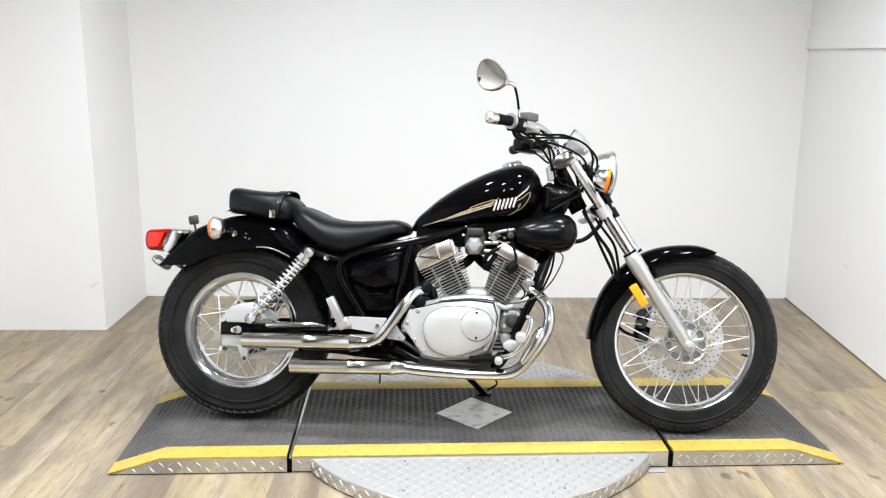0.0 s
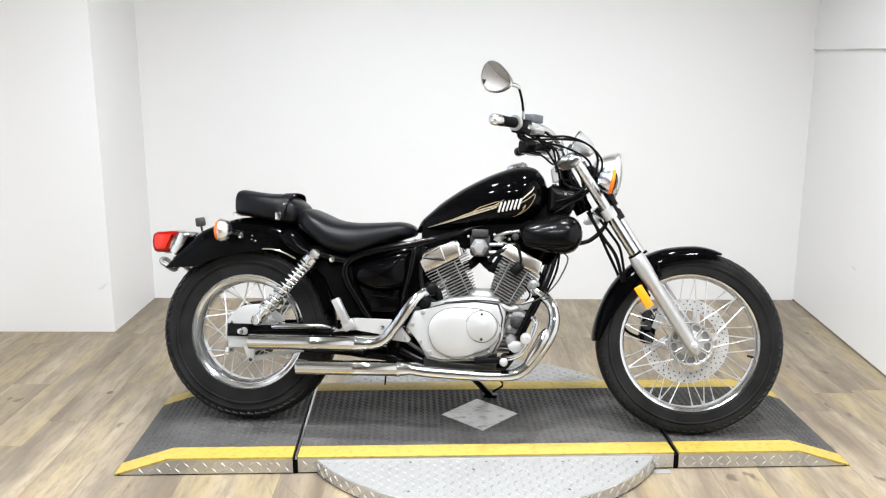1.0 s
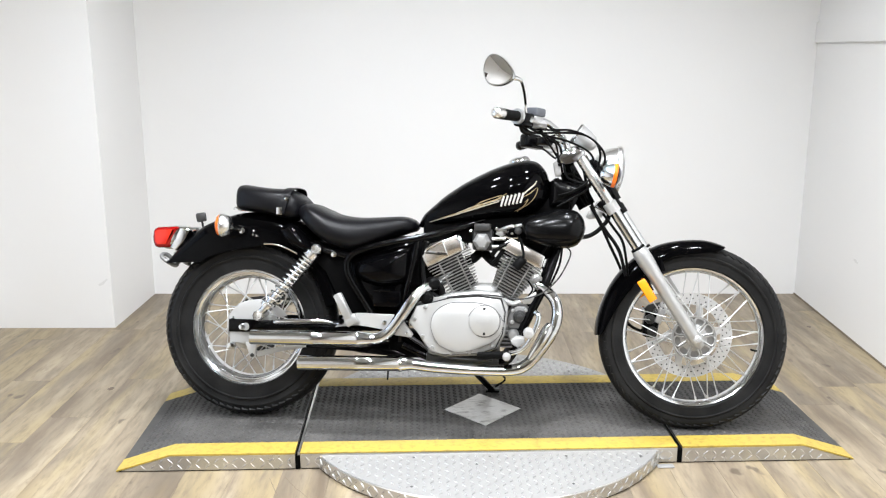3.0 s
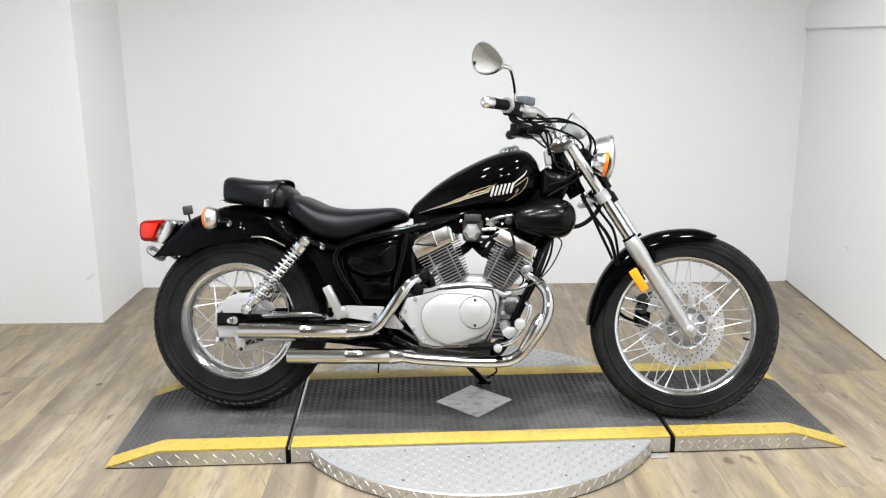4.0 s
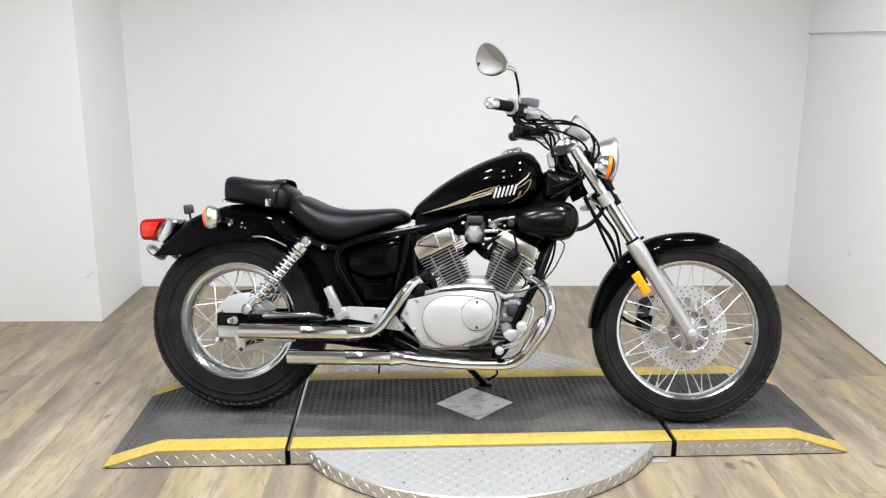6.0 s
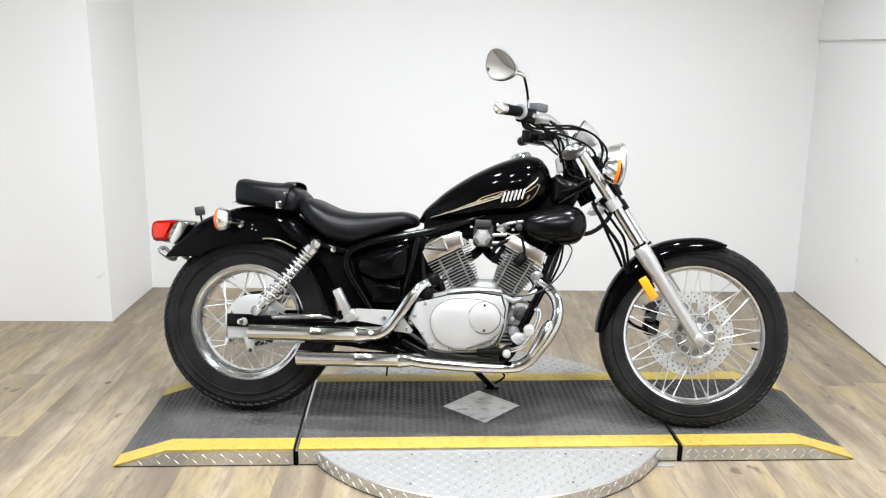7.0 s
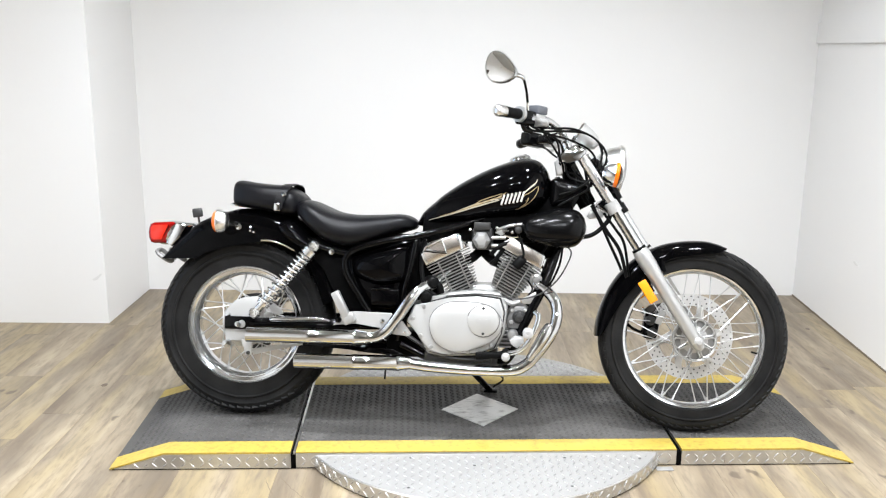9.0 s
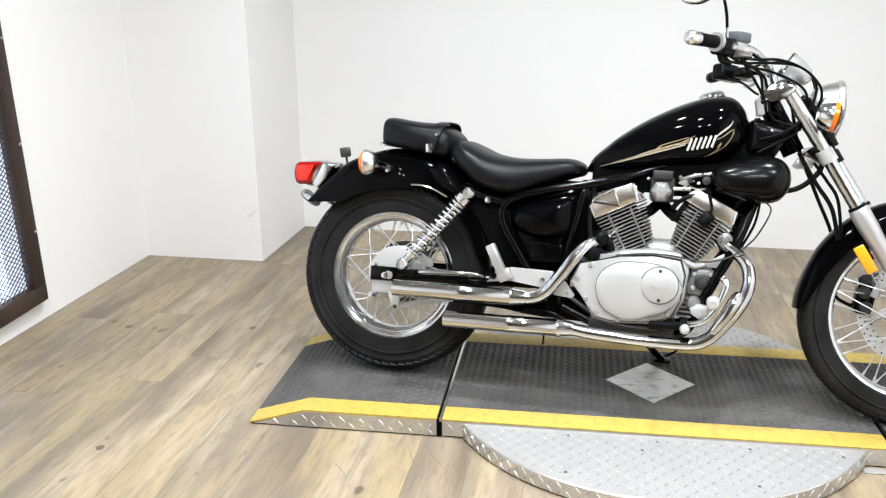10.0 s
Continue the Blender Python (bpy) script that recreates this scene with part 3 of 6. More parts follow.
# -- wheels --
def make_wheel(name, axle, rim_r, rim_w, tyre_r, tyre_w, hub_r, hub_w, label):
    dp = 0.024 if rim_w < 0.03 else 0.036
    # lip, groove, band, groove, inner band, well; mirrored to the other side
    face = [(0.0, 1.0), (0.06, 1.09), (0.20, 1.08), (0.26, 0.93), (0.33, 0.92), (0.38, 1.0), (0.58, 0.92), (0.63, 0.78), (0.70, 0.77), (0.75, 0.80), (0.92, 0.62), (1.0, 0.25)]
    rim_prof = [(rim_r - dp * a, -rim_w * b) for a, b in face] + [(rim_r - dp * a, rim_w * b) for a, b in face[::-1]] + [(rim_r - 0.006, rim_w * 0.7), (rim_r - 0.008, -rim_w * 0.7)]
    w = part(name, lathe(bmesh.new(), rim_prof, seg=72, closed=True), RIM, bike, label)
    w.matrix_basis = Matrix.Translation(axle)
    # tyre: rounded crown with grooves
    h, prof = tyre_r - rim_r, []
    for k in range(25):
        a = math.pi * (k / 24) * 1.0
        y = -tyre_w * math.copysign(abs(math.cos(a)) ** 0.75, math.cos(a))
        prof.append((rim_r - 0.004 + (h + 0.004) * math.sin(a) ** 0.62, y * (1.0 if 3 < k < 21 else 0.90 - 0.03 * (3 - min(k, 24 - k)))))
    prof += [(rim_r - 0.010, tyre_w * 0.55), (rim_r - 0.010, -tyre_w * 0.55)]
    t = part("tyre", lathe(bmesh.new(), prof, seg=96, closed=True), TYRE, w, "black rubber tyre")
    # moulded ribs on both sidewalls
    for share, tall in ((0.84, 0.0013), (0.42, 0.0005)):
        r = rim_r - 0.004 + (h + 0.004) * share
        y = tyre_w * math.cos(math.asin(share ** (1 / 0.62))) ** 0.75
        for s in (-1, 1):
            part("sidewall_rib", lathe(bmesh.new(), [(r - 0.0045, s * (y - 0.001)), (r - 0.0015, s * (y + tall)), (r + 0.0015, s * (y + tall * 0.7)), (r + 0.0045, s * (y - 0.004))], seg=96, closed=True), TYRE, w)
    # tread blocks along both shoulders
    bm = bmesh.new()
    count = 66
    for i in range(count):
        a0 = 2 * math.pi * i / count
        for s in (-1, 1):
            a = a0 + (math.pi / count if s > 0 else 0)
            m = pose(0, 0, 0, 0, -math.degrees(a), 0) @ Matrix.Translation((tyre_r - h * (0.168 if rim_w > 0.03 else 0.192), s * tyre_w * 0.66, 0)) @ pose(0, 0, 0, 0, 0, s * 33) @ pose(0, 0, 0, 18 * s)
            block(bm, (h * 0.10, tyre_w * 0.42, 2 * math.pi * tyre_r / count * 0.70), m)
        block(bm, (0.006, tyre_w * 0.5, 2 * math.pi * tyre_r / count * 0.7), pose(0, 0, 0, 0, -math.degrees(a0), 0) @ Matrix.Translation((tyre_r - 0.0032, 0, 0)) @ pose(0, 0, 0, 25))
    tread = part("tread", bm, TYRE, w, smooth=0)
    # hub and flanges
    part("hub", lathe(bmesh.new(), [(0.012, -hub_w - 0.012), (hub_r * 0.6, -hub_w - 0.010), (hub_r, -hub_w), (hub_r, -hub_w + 0.006), (hub_r * 0.62, -hub_w + 0.014), (hub_r * 0.62, hub_w - 0.014), (hub_r, hub_w - 0.006), (hub_r, hub_w), (hub_r * 0.5, hub_w + 0.01), (0.012, hub_w + 0.012)], seg=36, closed=True), ALLOY, w, "cast alloy hub")
    # crossed wire spokes
    inner, outer = hub_r * 0.93, rim_r - dp + 0.002
    first = {}
    for i in range(9):
        for s in (-1, 1):
            for lead in (-1, 1):
                base = math.degrees(2 * math.pi * (i / 9)) + (10 if s > 0 else 0)
                if (s, lead) not in first:
                    a1 = radians(lead * 56)
                    p0 = (inner * math.cos(a1), s * (hub_w - 0.003 + 0.002 * lead), inner * math.sin(a1))
                    a2 = radians(lead * 5)
                    p1 = (outer * math.cos(a2), s * 0.006, outer * math.sin(a2))
                    v0, v1 = Vector(p0), Vector(p1)
                    tip = v1 + (v0 - v1).normalized() * 0.016
                    bm = tube(bmesh.new(), [p0, tuple(tip)], 0.0019, 6, 0)
                    tube(bm, [tuple(tip), p1], 0.0032, 6, 0)
                    first[s, lead] = part("spoke", bm, SPOKE, w)
                    first[s, lead].matrix_basis = pose(0, 0, 0, 0, -base, 0)
                else:
                    again(first[s, lead], pose(0, 0, 0, 0, -base, 0))
    return w


front = make_wheel("front_wheel", AXLE_F, 0.2375, 0.026, 0.307, 0.043, 0.050, 0.036, "wire-spoked front wheel with a chrome rim")
rear = make_wheel("rear_wheel", AXLE_R, 0.2035, 0.042, 0.302, 0.066, 0.075, 0.052, "wire-spoked rear wheel with a chrome rim")
# petalled hub cap and brake disc of the front wheel
bm = lathe(bmesh.new(), [(0.066, -0.047), (0.071, -0.050), (0.0725, -0.046), (0.0725, -0.036), (0.066, -0.036)], seg=48, closed=True)
lathe(bm, [(0.016, -0.036), (0.016, -0.052), (0.022, -0.054), (0.027, -0.050), (0.027, -0.036)], seg=24, closed=True)
part("hub_ring", bm, ALLOY, front, "silver ring on the hub")
bm = bmesh.new()
for i in range(9):
    loop = [(0.028, -0.005), (0.042, -0.011), (0.057, -0.0165), (0.0655, -0.009), (0.0665, 0), (0.0655, 0.009), (0.057, 0.0165), (0.042, 0.011), (0.028, 0.005)]
    outline = curve_through([(*p, 0) for p in loop], 3, True)
    for a, b in zip(outline, outline[1:] + outline[:1]):
        m = pose(0, 0, 0, 0, -40 * i + 8, 0)
        tube(bm, [m @ Vector((a[0], -0.047, a[1])), m @ Vector((b[0], -0.047, b[1]))], 0.0030, 5, 0)
part("petals", bm, ALLOY, front)
part("hub_plate", lathe(bmesh.new(), [(0.0001, -0.040), (0.068, -0.038)], seg=36), FIN, front)
bm = lathe(bmesh.new(), [(0.104, 0.040), (0.1435, 0.040), (0.1435, 0.0445), (0.104, 0.0445)], seg=72, closed=True)
part("brake_disc", bm, STEEL, front, "drilled steel brake disc")
hole = None
for i in range(36):
    for j, rr in enumerate((0.111, 0.124, 0.136)):
        a = radians(10 * i + 4.5 * j)
        m = Matrix.Translation((rr * math.cos(a), 0.0395, rr * math.sin(a)))
        if hole is None:
            hole = part("drill_hole", lathe(bmesh.new(), [(0.0001, -0.0002), (0.0028, 0.0)], seg=6), GREY, front, smooth=0)
            hole.matrix_basis = m
        else:
            again(hole, m)
for i in range(6):
    m = pose(0, 0, 0, 0, 60 * i, 0)
    part("disc_carrier_arm", prism(bmesh.new(), [(0.060, -0.020), (0.108, 0.012), (0.106, 0.036), (0.090, 0.026), (0.060, 0.012)], 0.036, 0.0425, 0.001), STEEL, front).matrix_basis = m
part("valve_cap", tube(bmesh.new(), [(0.214, 0, -0.045), (0.193, -0.003, -0.039)], 0.0034, 8, 0), RUBBER, front)

# drum, sprocket and brake torque arm of the rear wheel
bm = lathe(bmesh.new(), [(0.02, -0.076), (0.045, -0.078), (0.060, -0.072), (0.064, -0.058), (0.064, -0.045), (0.02, -0.045)], seg=40, closed=True)
part("drum_plate", bm, BRIGHT, rear, "pale alloy drum brake plate")
bm = lathe(bmesh.new(), [(0.05, 0.062), (0.098, 0.062), (0.098, 0.068), (0.05, 0.068)], seg=48, closed=True)
part("sprocket", bm, GREY, rear)

# -- swing arm, chain guard, axle fittings --
swing = part("swing_arm", bmesh.new(), FRAMEBLACK, bike)
bm = bmesh.new()
for s in (-1, 1):
    tube(bm, [(0.56, s * 0.085, 0.325), (0.30, s * 0.098, 0.318), (0.04, s * 0.100, 0.311)], 0.0195, 12, 4)
    block(bm, (0.104, 0.014, 0.043), Matrix.Translation((0.006, s * 0.104, 0.312)), 0.003)
tube(bm, [(0.52, -0.09, 0.325), (0.52, 0.09, 0.325)], 0.024, 12, 0)
bm.to_mesh(swing.data)
swing.data.shade_smooth()
swing.data.set_sharp_from_angle(angle=radians(38))
for s in (-1, 1):
    part("axle_nut", lathe(bmesh.new(), [(0.0001, -0.128), (0.009, -0.127), (0.0115, -0.122), (0.0115, -0.106)], Matrix.Translation((0.002, 0, 0.309)) @ Matrix.Diagonal((1, -s, 1, 1)), 8), CHROME, swing)
    part("axle_washer", lathe(bmesh.new(), [(0.0001, -0.115), (0.0125, -0.1145), (0.0135, -0.106)], Matrix.Translation((0.012, 0, 0.309)) @ Matrix.Diagonal((1, -s, 1, 1)), 20), ALLOY, swing)
    part("chain_adjuster", block(bmesh.new(), (0.006, 0.02, 0.050), Matrix.Translation((-0.050, s * 0.1, 0.312)), 0.002), BRIGHT, swing)
# pale caliper-shaped carrier above and behind the axle
bm = prism(bmesh.new(), [(-0.053, 0.325), (-0.052, 0.350), (-0.030, 0.364), (-0.020, 0.384), (0.015, 0.396), (0.055, 0.400), (0.082, 0.380), (0.085, 0.350), (0.060, 0.330), (0.040, 0.336), (0.005, 0.328)], -0.096, -0.078, 0.005)
part("brake_plate_lug", bm, BRIGHT, swing, "pale alloy brake plate behind the axle")
bm = prism(bmesh.new(), [(-0.048, 0.292), (0.055, 0.292), (0.055, 0.262), (0.000, 0.252), (-0.045, 0.250)], -0.100, -0.084, 0.004)
part("rear_carrier", bm, ALLOY, swing)
part("torque_plate", prism(bmesh.new(), [(0.012, 0.256), (0.052, 0.258), (0.046, 0.208), (0.038, 0.202), (0.028, 0.206)], -0.112, -0.104, 0.002), BRIGHT, swing, "pale triangular brake plate")
part("torque_arm", prism(bmesh.new(), [(0.046, 0.226), (0.120, 0.242), (0.215, 0.252), (0.215, 0.244), (0.130, 0.228), (0.050, 0.206)], -0.104, -0.096, 0.002), BRIGHT, swing, "pale brake torque arm")
part("torque_bolt", lathe(bmesh.new(), [(0.0001, -0.006), (0.005, -0.005), (0.007, 0.0)], Matrix.Translation((0.036, -0.112, 0.214)), 12), GREY, swing)
part("cable_lever", prism(bmesh.new(), [(0.094, 0.378), (0.106, 0.384), (0.140, 0.362), (0.146, 0.345), (0.118, 0.340), (0.106, 0.352)], -0.098, -0.086, 0.003), ALLOY, swing)
part("lug_bolt", lathe(bmesh.new(), [(0.0001, -0.005), (0.0055, -0.004), (0.007, 0.0)], Matrix.Translation((-0.036, -0.097, 0.336)), 12), CHROME, swing)
part("brake_rod_bolt", lathe(bmesh.new(), [(0.0001, -0.012), (0.012, -0.010), (0.013, 0.010)], Matrix.Translation((-0.037, -0.108, 0.243)), 14), CHROME, swing)
part("pivot_bolt", lathe(bmesh.new(), [(0.0001, -0.014), (0.011, -0.012), (0.0135, -0.006), (0.0135, 0.012)], Matrix.Translation((0.063, -0.135, 0.347)), 18), CHROME, swing)
bm = tube(bmesh.new(), [(0.110, -0.120, 0.325, 0.004), (0.118, -0.122, 0.328, 0.0085), (0.16, -0.124, 0.331, 0.0095), (0.22, -0.124, 0.333, 0.0095), (0.270, -0.122, 0.334, 0.0085), (0.300, -0.120, 0.331, 0.006), (0.310, -0.118, 0.328, 0.003)], 0.009, 14, 4)
part("chrome_guard", bm, CHROME, bike, "chrome guard above the upper silencer")
for z0, z1 in ((0.395, 0.375), (0.205, 0.262)):
    bm = bmesh.new()
    a, b = Vector((0.004, 0.066, z0)), Vector((0.56, 0.066, z1))
    for i in range(44):
        block(bm, (0.0135, 0.010, 0.009), Matrix.Translation(a.lerp(b, (i + 0.5) / 44)), 0)
    part("drive_chain_run", bm, GREY, bike, smooth=0)

# -- rear shock absorbers --
for s in (-1, 1):
    top, foot = Vector((0.255, s * 0.135, 0.572)), Vector((0.063, s * 0.135, 0.350))
    d = foot - top
    sh = part("rear_shock", tube(bmesh.new(), [tuple(top + d * 0.06), tuple(top + d * 0.62)], 0.011, 12, 0), CHROME, bike, "chrome coil-spring shock absorber")
    part("lower_tube", tube(bmesh.new(), [tuple(top + d * 0.60), tuple(top + d * 0.95)], 0.0130, 14, 0), CHROME, sh)
    part("spring_seat", tube(bmesh.new(), [tuple(top + d * 0.05), tuple(top + d * 0.12)], 0.023, 16, 0), BOWL, sh)
    side = d.normalized().orthogonal().normalized()
    other = d.normalized().cross(side)
    coil = []
    # close-wound at the top, wider towards the foot
    for k in range(12 * 12 + 1):
        a, t = 2 * math.pi * k / 12, 0.11 + 0.52 * k / 144 + 0.20 * (k / 144) ** 2
        coil.append(tuple(top + d * t + (side * math.cos(a) + other * math.sin(a)) * 0.0215))
    part("coil_spring", tube(bmesh.new(), coil, 0.0037, 8, 0), BOWL, sh)
    part("lower_spring_seat", tube(bmesh.new(), [tuple(top + d * 0.83), tuple(top + d * 0.87)], 0.0225, 16, 0), BOWL, sh)
    for e in (top, foot):
        part("eye_bolt", lathe(bmesh.new(), [(0.0001, -0.022), (0.0075, -0.0225), (0.009, -0.018), (0.013, -0.0185), (0.0175, -0.013), (0.0175, 0.014), (0.0001, 0.016)], Matrix.Translation(e) @ Matrix.Diagonal((1, -s, 1, 1)), 20), BOWL, sh, "bright eye of the shock absorber")

# -- rear mudguard, tail light, signals --
guard = part("rear_fender", shell(bmesh.new(),
    [(-0.276, 0.519), (-0.255, 0.552), (-0.233, 0.577), (-0.194, 0.619), (-0.165, 0.641), (-0.126, 0.661), (-0.08, 0.677), (-0.019, 0.692), (0.08, 0.694), (0.17, 0.665), (0.25, 0.60), (0.30, 0.51), (0.335, 0.40)],
    [(-0.268, 0.516), (-0.225, 0.518), (-0.19, 0.520), (-0.155, 0.523), (-0.122, 0.541), (-0.085, 0.553), (-0.042, 0.563), (0.016, 0.575), (0.074, 0.582), (0.132, 0.577), (0.19, 0.545), (0.245, 0.47), (0.28, 0.38)], 0.094, 4, 18), BLACK, bike, "glossy black rear fender")
part("arch_trim", tube(bmesh.new(), [(0.066, -0.095, 0.586), (0.10, -0.096, 0.586), (0.14, -0.096, 0.575), (0.18, -0.096, 0.556)], 0.0035, 8, 4), CHROME, guard)
bm = pillow(bmesh.new(), [(0.122, 0.632), (0.140, 0.650), (0.164, 0.655), (0.214, 0.616), (0.268, 0.560), (0.258, 0.548), (0.235, 0.550), (0.196, 0.567), (0.152, 0.592)], -0.136, -0.096, 4, 0.55)
part("fender_stay", bm, BLACK, guard, "black seat stay bolted to the fender")
# small chrome studs; the three on the fender stand in for lamp glints
for x, z in ((0.029, 0.617), (0.042, 0.613), (0.031, 0.630), (0.178, 0.634)):
    part("glint_stud", lathe(bmesh.new(), [(0.0001, -0.004), (0.0030, -0.003), (0.0042, 0.0)], Matrix.Translation((x, -0.096 if x < 0.1 else -0.127, z)), 12), CHROME, guard)
lamp_t = part("tail_light", body(bmesh.new(), [(-0.318, 0.580, 0.625, 0.05), (-0.295, 0.562, 0.640, 0.060), (-0.262, 0.570, 0.645, 0.062), (-0.225, 0.595, 0.642, 0.055), (-0.19, 0.622, 0.640, 0.035)], 4, 24, 3.5, 3.5), CHROME, bike, "tail light in a chrome housing")
bm = prism(bmesh.new(), [(-0.326, 0.571), (-0.333, 0.585), (-0.335, 0.604), (-0.333, 0.622), (-0.328, 0.632), (-0.316, 0.638), (-0.250, 0.641), (-0.243, 0.636), (-0.270, 0.574), (-0.276, 0.568), (-0.316, 0.567)], -0.066, 0.066, 0.016, 0, 4)
part("lens", bm, RED, lamp_t, "red plastic lens")
# the lens's bright centre, laid on its sides as a lit red panel
for s in (-1, 1):
    panel = [(-0.322, 0.588), (-0.323, 0.619), (-0.315, 0.628), (-0.262, 0.630), (-0.285, 0.580), (-0.315, 0.578)]
    part("lens_panel", prism(bmesh.new(), panel, min(s * 0.0655, s * 0.0668), max(s * 0.0655, s * 0.0668), 0.0005), REDCORE, lamp_t, "lens centre in a brighter, lit red")
bm = prism(bmesh.new(), [(-0.268, 0.570), (-0.236, 0.636), (-0.200, 0.628), (-0.222, 0.590), (-0.250, 0.558)], -0.066, 0.066, 0.004)
part("bright_collar", bm, CHROME, lamp_t)
# rear signals
for s in (-1, 1):
    sg = part("rear_turn_signal", lathe(bmesh.new(), [(0.006, 0.037), (0.020, 0.034), (0.031, 0.026), (0.0375, 0.012), (0.0395, 0.000), (0.0385, -0.003), (0.035, -0.002), (0.028, 0.018)], Matrix.Translation((-0.062, s * 0.150, 0.646)) @ pose(0, 0, 0, 0, 0, -84 * -s if s > 0 else -84), 32, True), BOWL, bike, "chrome rear turn signal with a clear lens")
    m = Matrix.Translation((-0.062, s * 0.150, 0.646)) @ pose(0, 0, 0, 0, 0, -84 * -s if s > 0 else -84)
    part("lens", lathe(bmesh.new(), [(0.0001, -0.020), (0.018, -0.018), (0.030, -0.013), (0.0375, -0.004), (0.0375, 0.0)], m, 32), AMBER, sg, "amber lens")
    part("stem", tube(bmesh.new(), [(-0.008, s * 0.095, 0.632), (-0.032, s * 0.15, 0.642)], 0.009, 10, 0), CHROME, sg)
    part("stem_bolt", lathe(bmesh.new(), [(0.0001, -0.012), (0.010, -0.010), (0.013, 0.004)], Matrix.Translation((-0.006, s * 0.099, 0.630)) @ Matrix.Diagonal((1, -s, 1, 1)), 16), CHROME, sg)
# number-plate brackets and the small square reflector on its stalk
for s in (-1, 1):
    loop = [(-0.255, s * 0.055, 0.503), (-0.268, s * 0.066, 0.500), (-0.318, s * 0.068, 0.530), (-0.328, s * 0.06, 0.545), (-0.315, s * 0.045, 0.548), (-0.290, s * 0.04, 0.530), (-0.25, s * 0.04, 0.512)]
    part("plate_bracket", tube(bmesh.new(), [(-0.272 + (x + 0.29) * 0.72, y, 0.527 + (z - 0.525) * 0.75) for x, y, z in loop], 0.0072, 8, 4), CASTING, bike, "dull metal number plate bracket")
sq = part("rear_tab", block(bmesh.new(), (0.034, 0.010, 0.031), Matrix.Translation((-0.180, -0.015, 0.674)) @ pose(0, 0, 0, 0, -10, 12), 0.005), GREY, bike, "small dark square tab on a stalk")
part("tab_stalk", tube(bmesh.new(), [(-0.182, -0.005, 0.665), (-0.178, 0.0, 0.640)], 0.004, 8, 0), GREY, sq)

# -- seats --
pill = part("passenger_seat", body(bmesh.new(), [(-0.040, 0.722, 0.756, 0.03), (-0.035, 0.704, 0.780, 0.080), (-0.016, 0.697, 0.787, 0.100), (0.03, 0.692, 0.781, 0.115), (0.08, 0.684, 0.776, 0.122), (0.14, 0.672, 0.772, 0.122), (0.178, 0.672, 0.752, 0.11), (0.20, 0.690, 0.735, 0.06)], 5, 36, 3.2, 4.0), LEATHER, bike, "padded black passenger seat")
bm = bmesh.new()
rings = []
for k in range(17):
    a = math.pi * k / 16
    c, s_ = math.cos(a), math.sin(a)
    yy, zz = -0.129 * math.copysign(abs(c) ** 0.62, c), 0.688 + 0.089 * s_ ** 0.62
    lean = -0.024 * (1 - s_ ** 0.62)
    rings.append([(0.152 + lean + dx, yy * (1 + o), zz + 0.006 * o * 10) for dx, o in ((-0.017, 0.0), (-0.015, 0.035), (0.015, 0.035), (0.017, 0.0))])
part("strap", loft(bm, rings), LEATHER, pill, "black strap across the seat")
part("buckle", block(bmesh.new(), (0.020, 0.006, 0.026), Matrix.Translation((0.128, -0.134, 0.697)), 0.003), CHROME, pill, "chrome strap buckle")
part("strap_stud", block(bmesh.new(), (0.014, 0.006, 0.010), Matrix.Translation((0.150, -0.132, 0.738)) @ pose(0, 0, 0, 0, -25), 0.003), CHROME, pill)
bm = tube(bmesh.new(), [(-0.040, -0.06, 0.704), (-0.056, -0.03, 0.706), (-0.056, 0.03, 0.706), (-0.040, 0.06, 0.704)], 0.006, 8, 3)
part("grab_bracket", bm, CHROME, pill)
part("rider_seat", body(bmesh.new(), [(0.176, 0.690, 0.705, 0.05), (0.188, 0.668, 0.720, 0.105), (0.222, 0.632, 0.725, 0.145), (0.262, 0.600, 0.710, 0.162), (0.312, 0.575, 0.690, 0.168), (0.381, 0.567, 0.681, 0.160), (0.46, 0.594, 0.683, 0.132), (0.53, 0.624, 0.686, 0.105), (0.568, 0.636, 0.674, 0.075), (0.580, 0.645, 0.658, 0.03)], 5, 40, 3.0, 2.6), LEATHER, bike, "low scooped black rider seat")

# -- fuel tank --
TANK = [(0.582, 0.650, 0.664, 0.03), (0.600, 0.648, 0.696, 0.062), (0.640, 0.650, 0.733, 0.088), (0.669, 0.653, 0.758, 0.100), (0.726, 0.660, 0.797, 0.117), (0.782, 0.670, 0.828, 0.129), (0.838, 0.678, 0.854, 0.137), (0.894, 0.682, 0.873, 0.140), (0.941, 0.690, 0.880, 0.135), (0.979, 0.708, 0.872, 0.118), (1.006, 0.735, 0.843, 0.09), (1.021, 0.765, 0.805, 0.04)]
tank = part("fuel_tank", body(bmesh.new(), TANK, 6, 56, 2.5, 2.8), BLACK, bike, "glossy black teardrop fuel tank")


def tank_side(x, z):
    """The tank's right side at x and height z."""
    keys = curve_through(TANK, 12)
    k = min(keys, key=lambda q: abs(q[0] - x))
    lo, hi, hw = k[1], k[2], k[3]
    mid = lo + (hi - lo) * 0.42
    f = (z - mid) / ((hi - mid) if z > mid else (lo - mid))
    e = 2.5 if z > mid else 2.8
    return -hw * max(0.0, 1 - min(0.999, abs(f)) ** e) ** (1 / e)


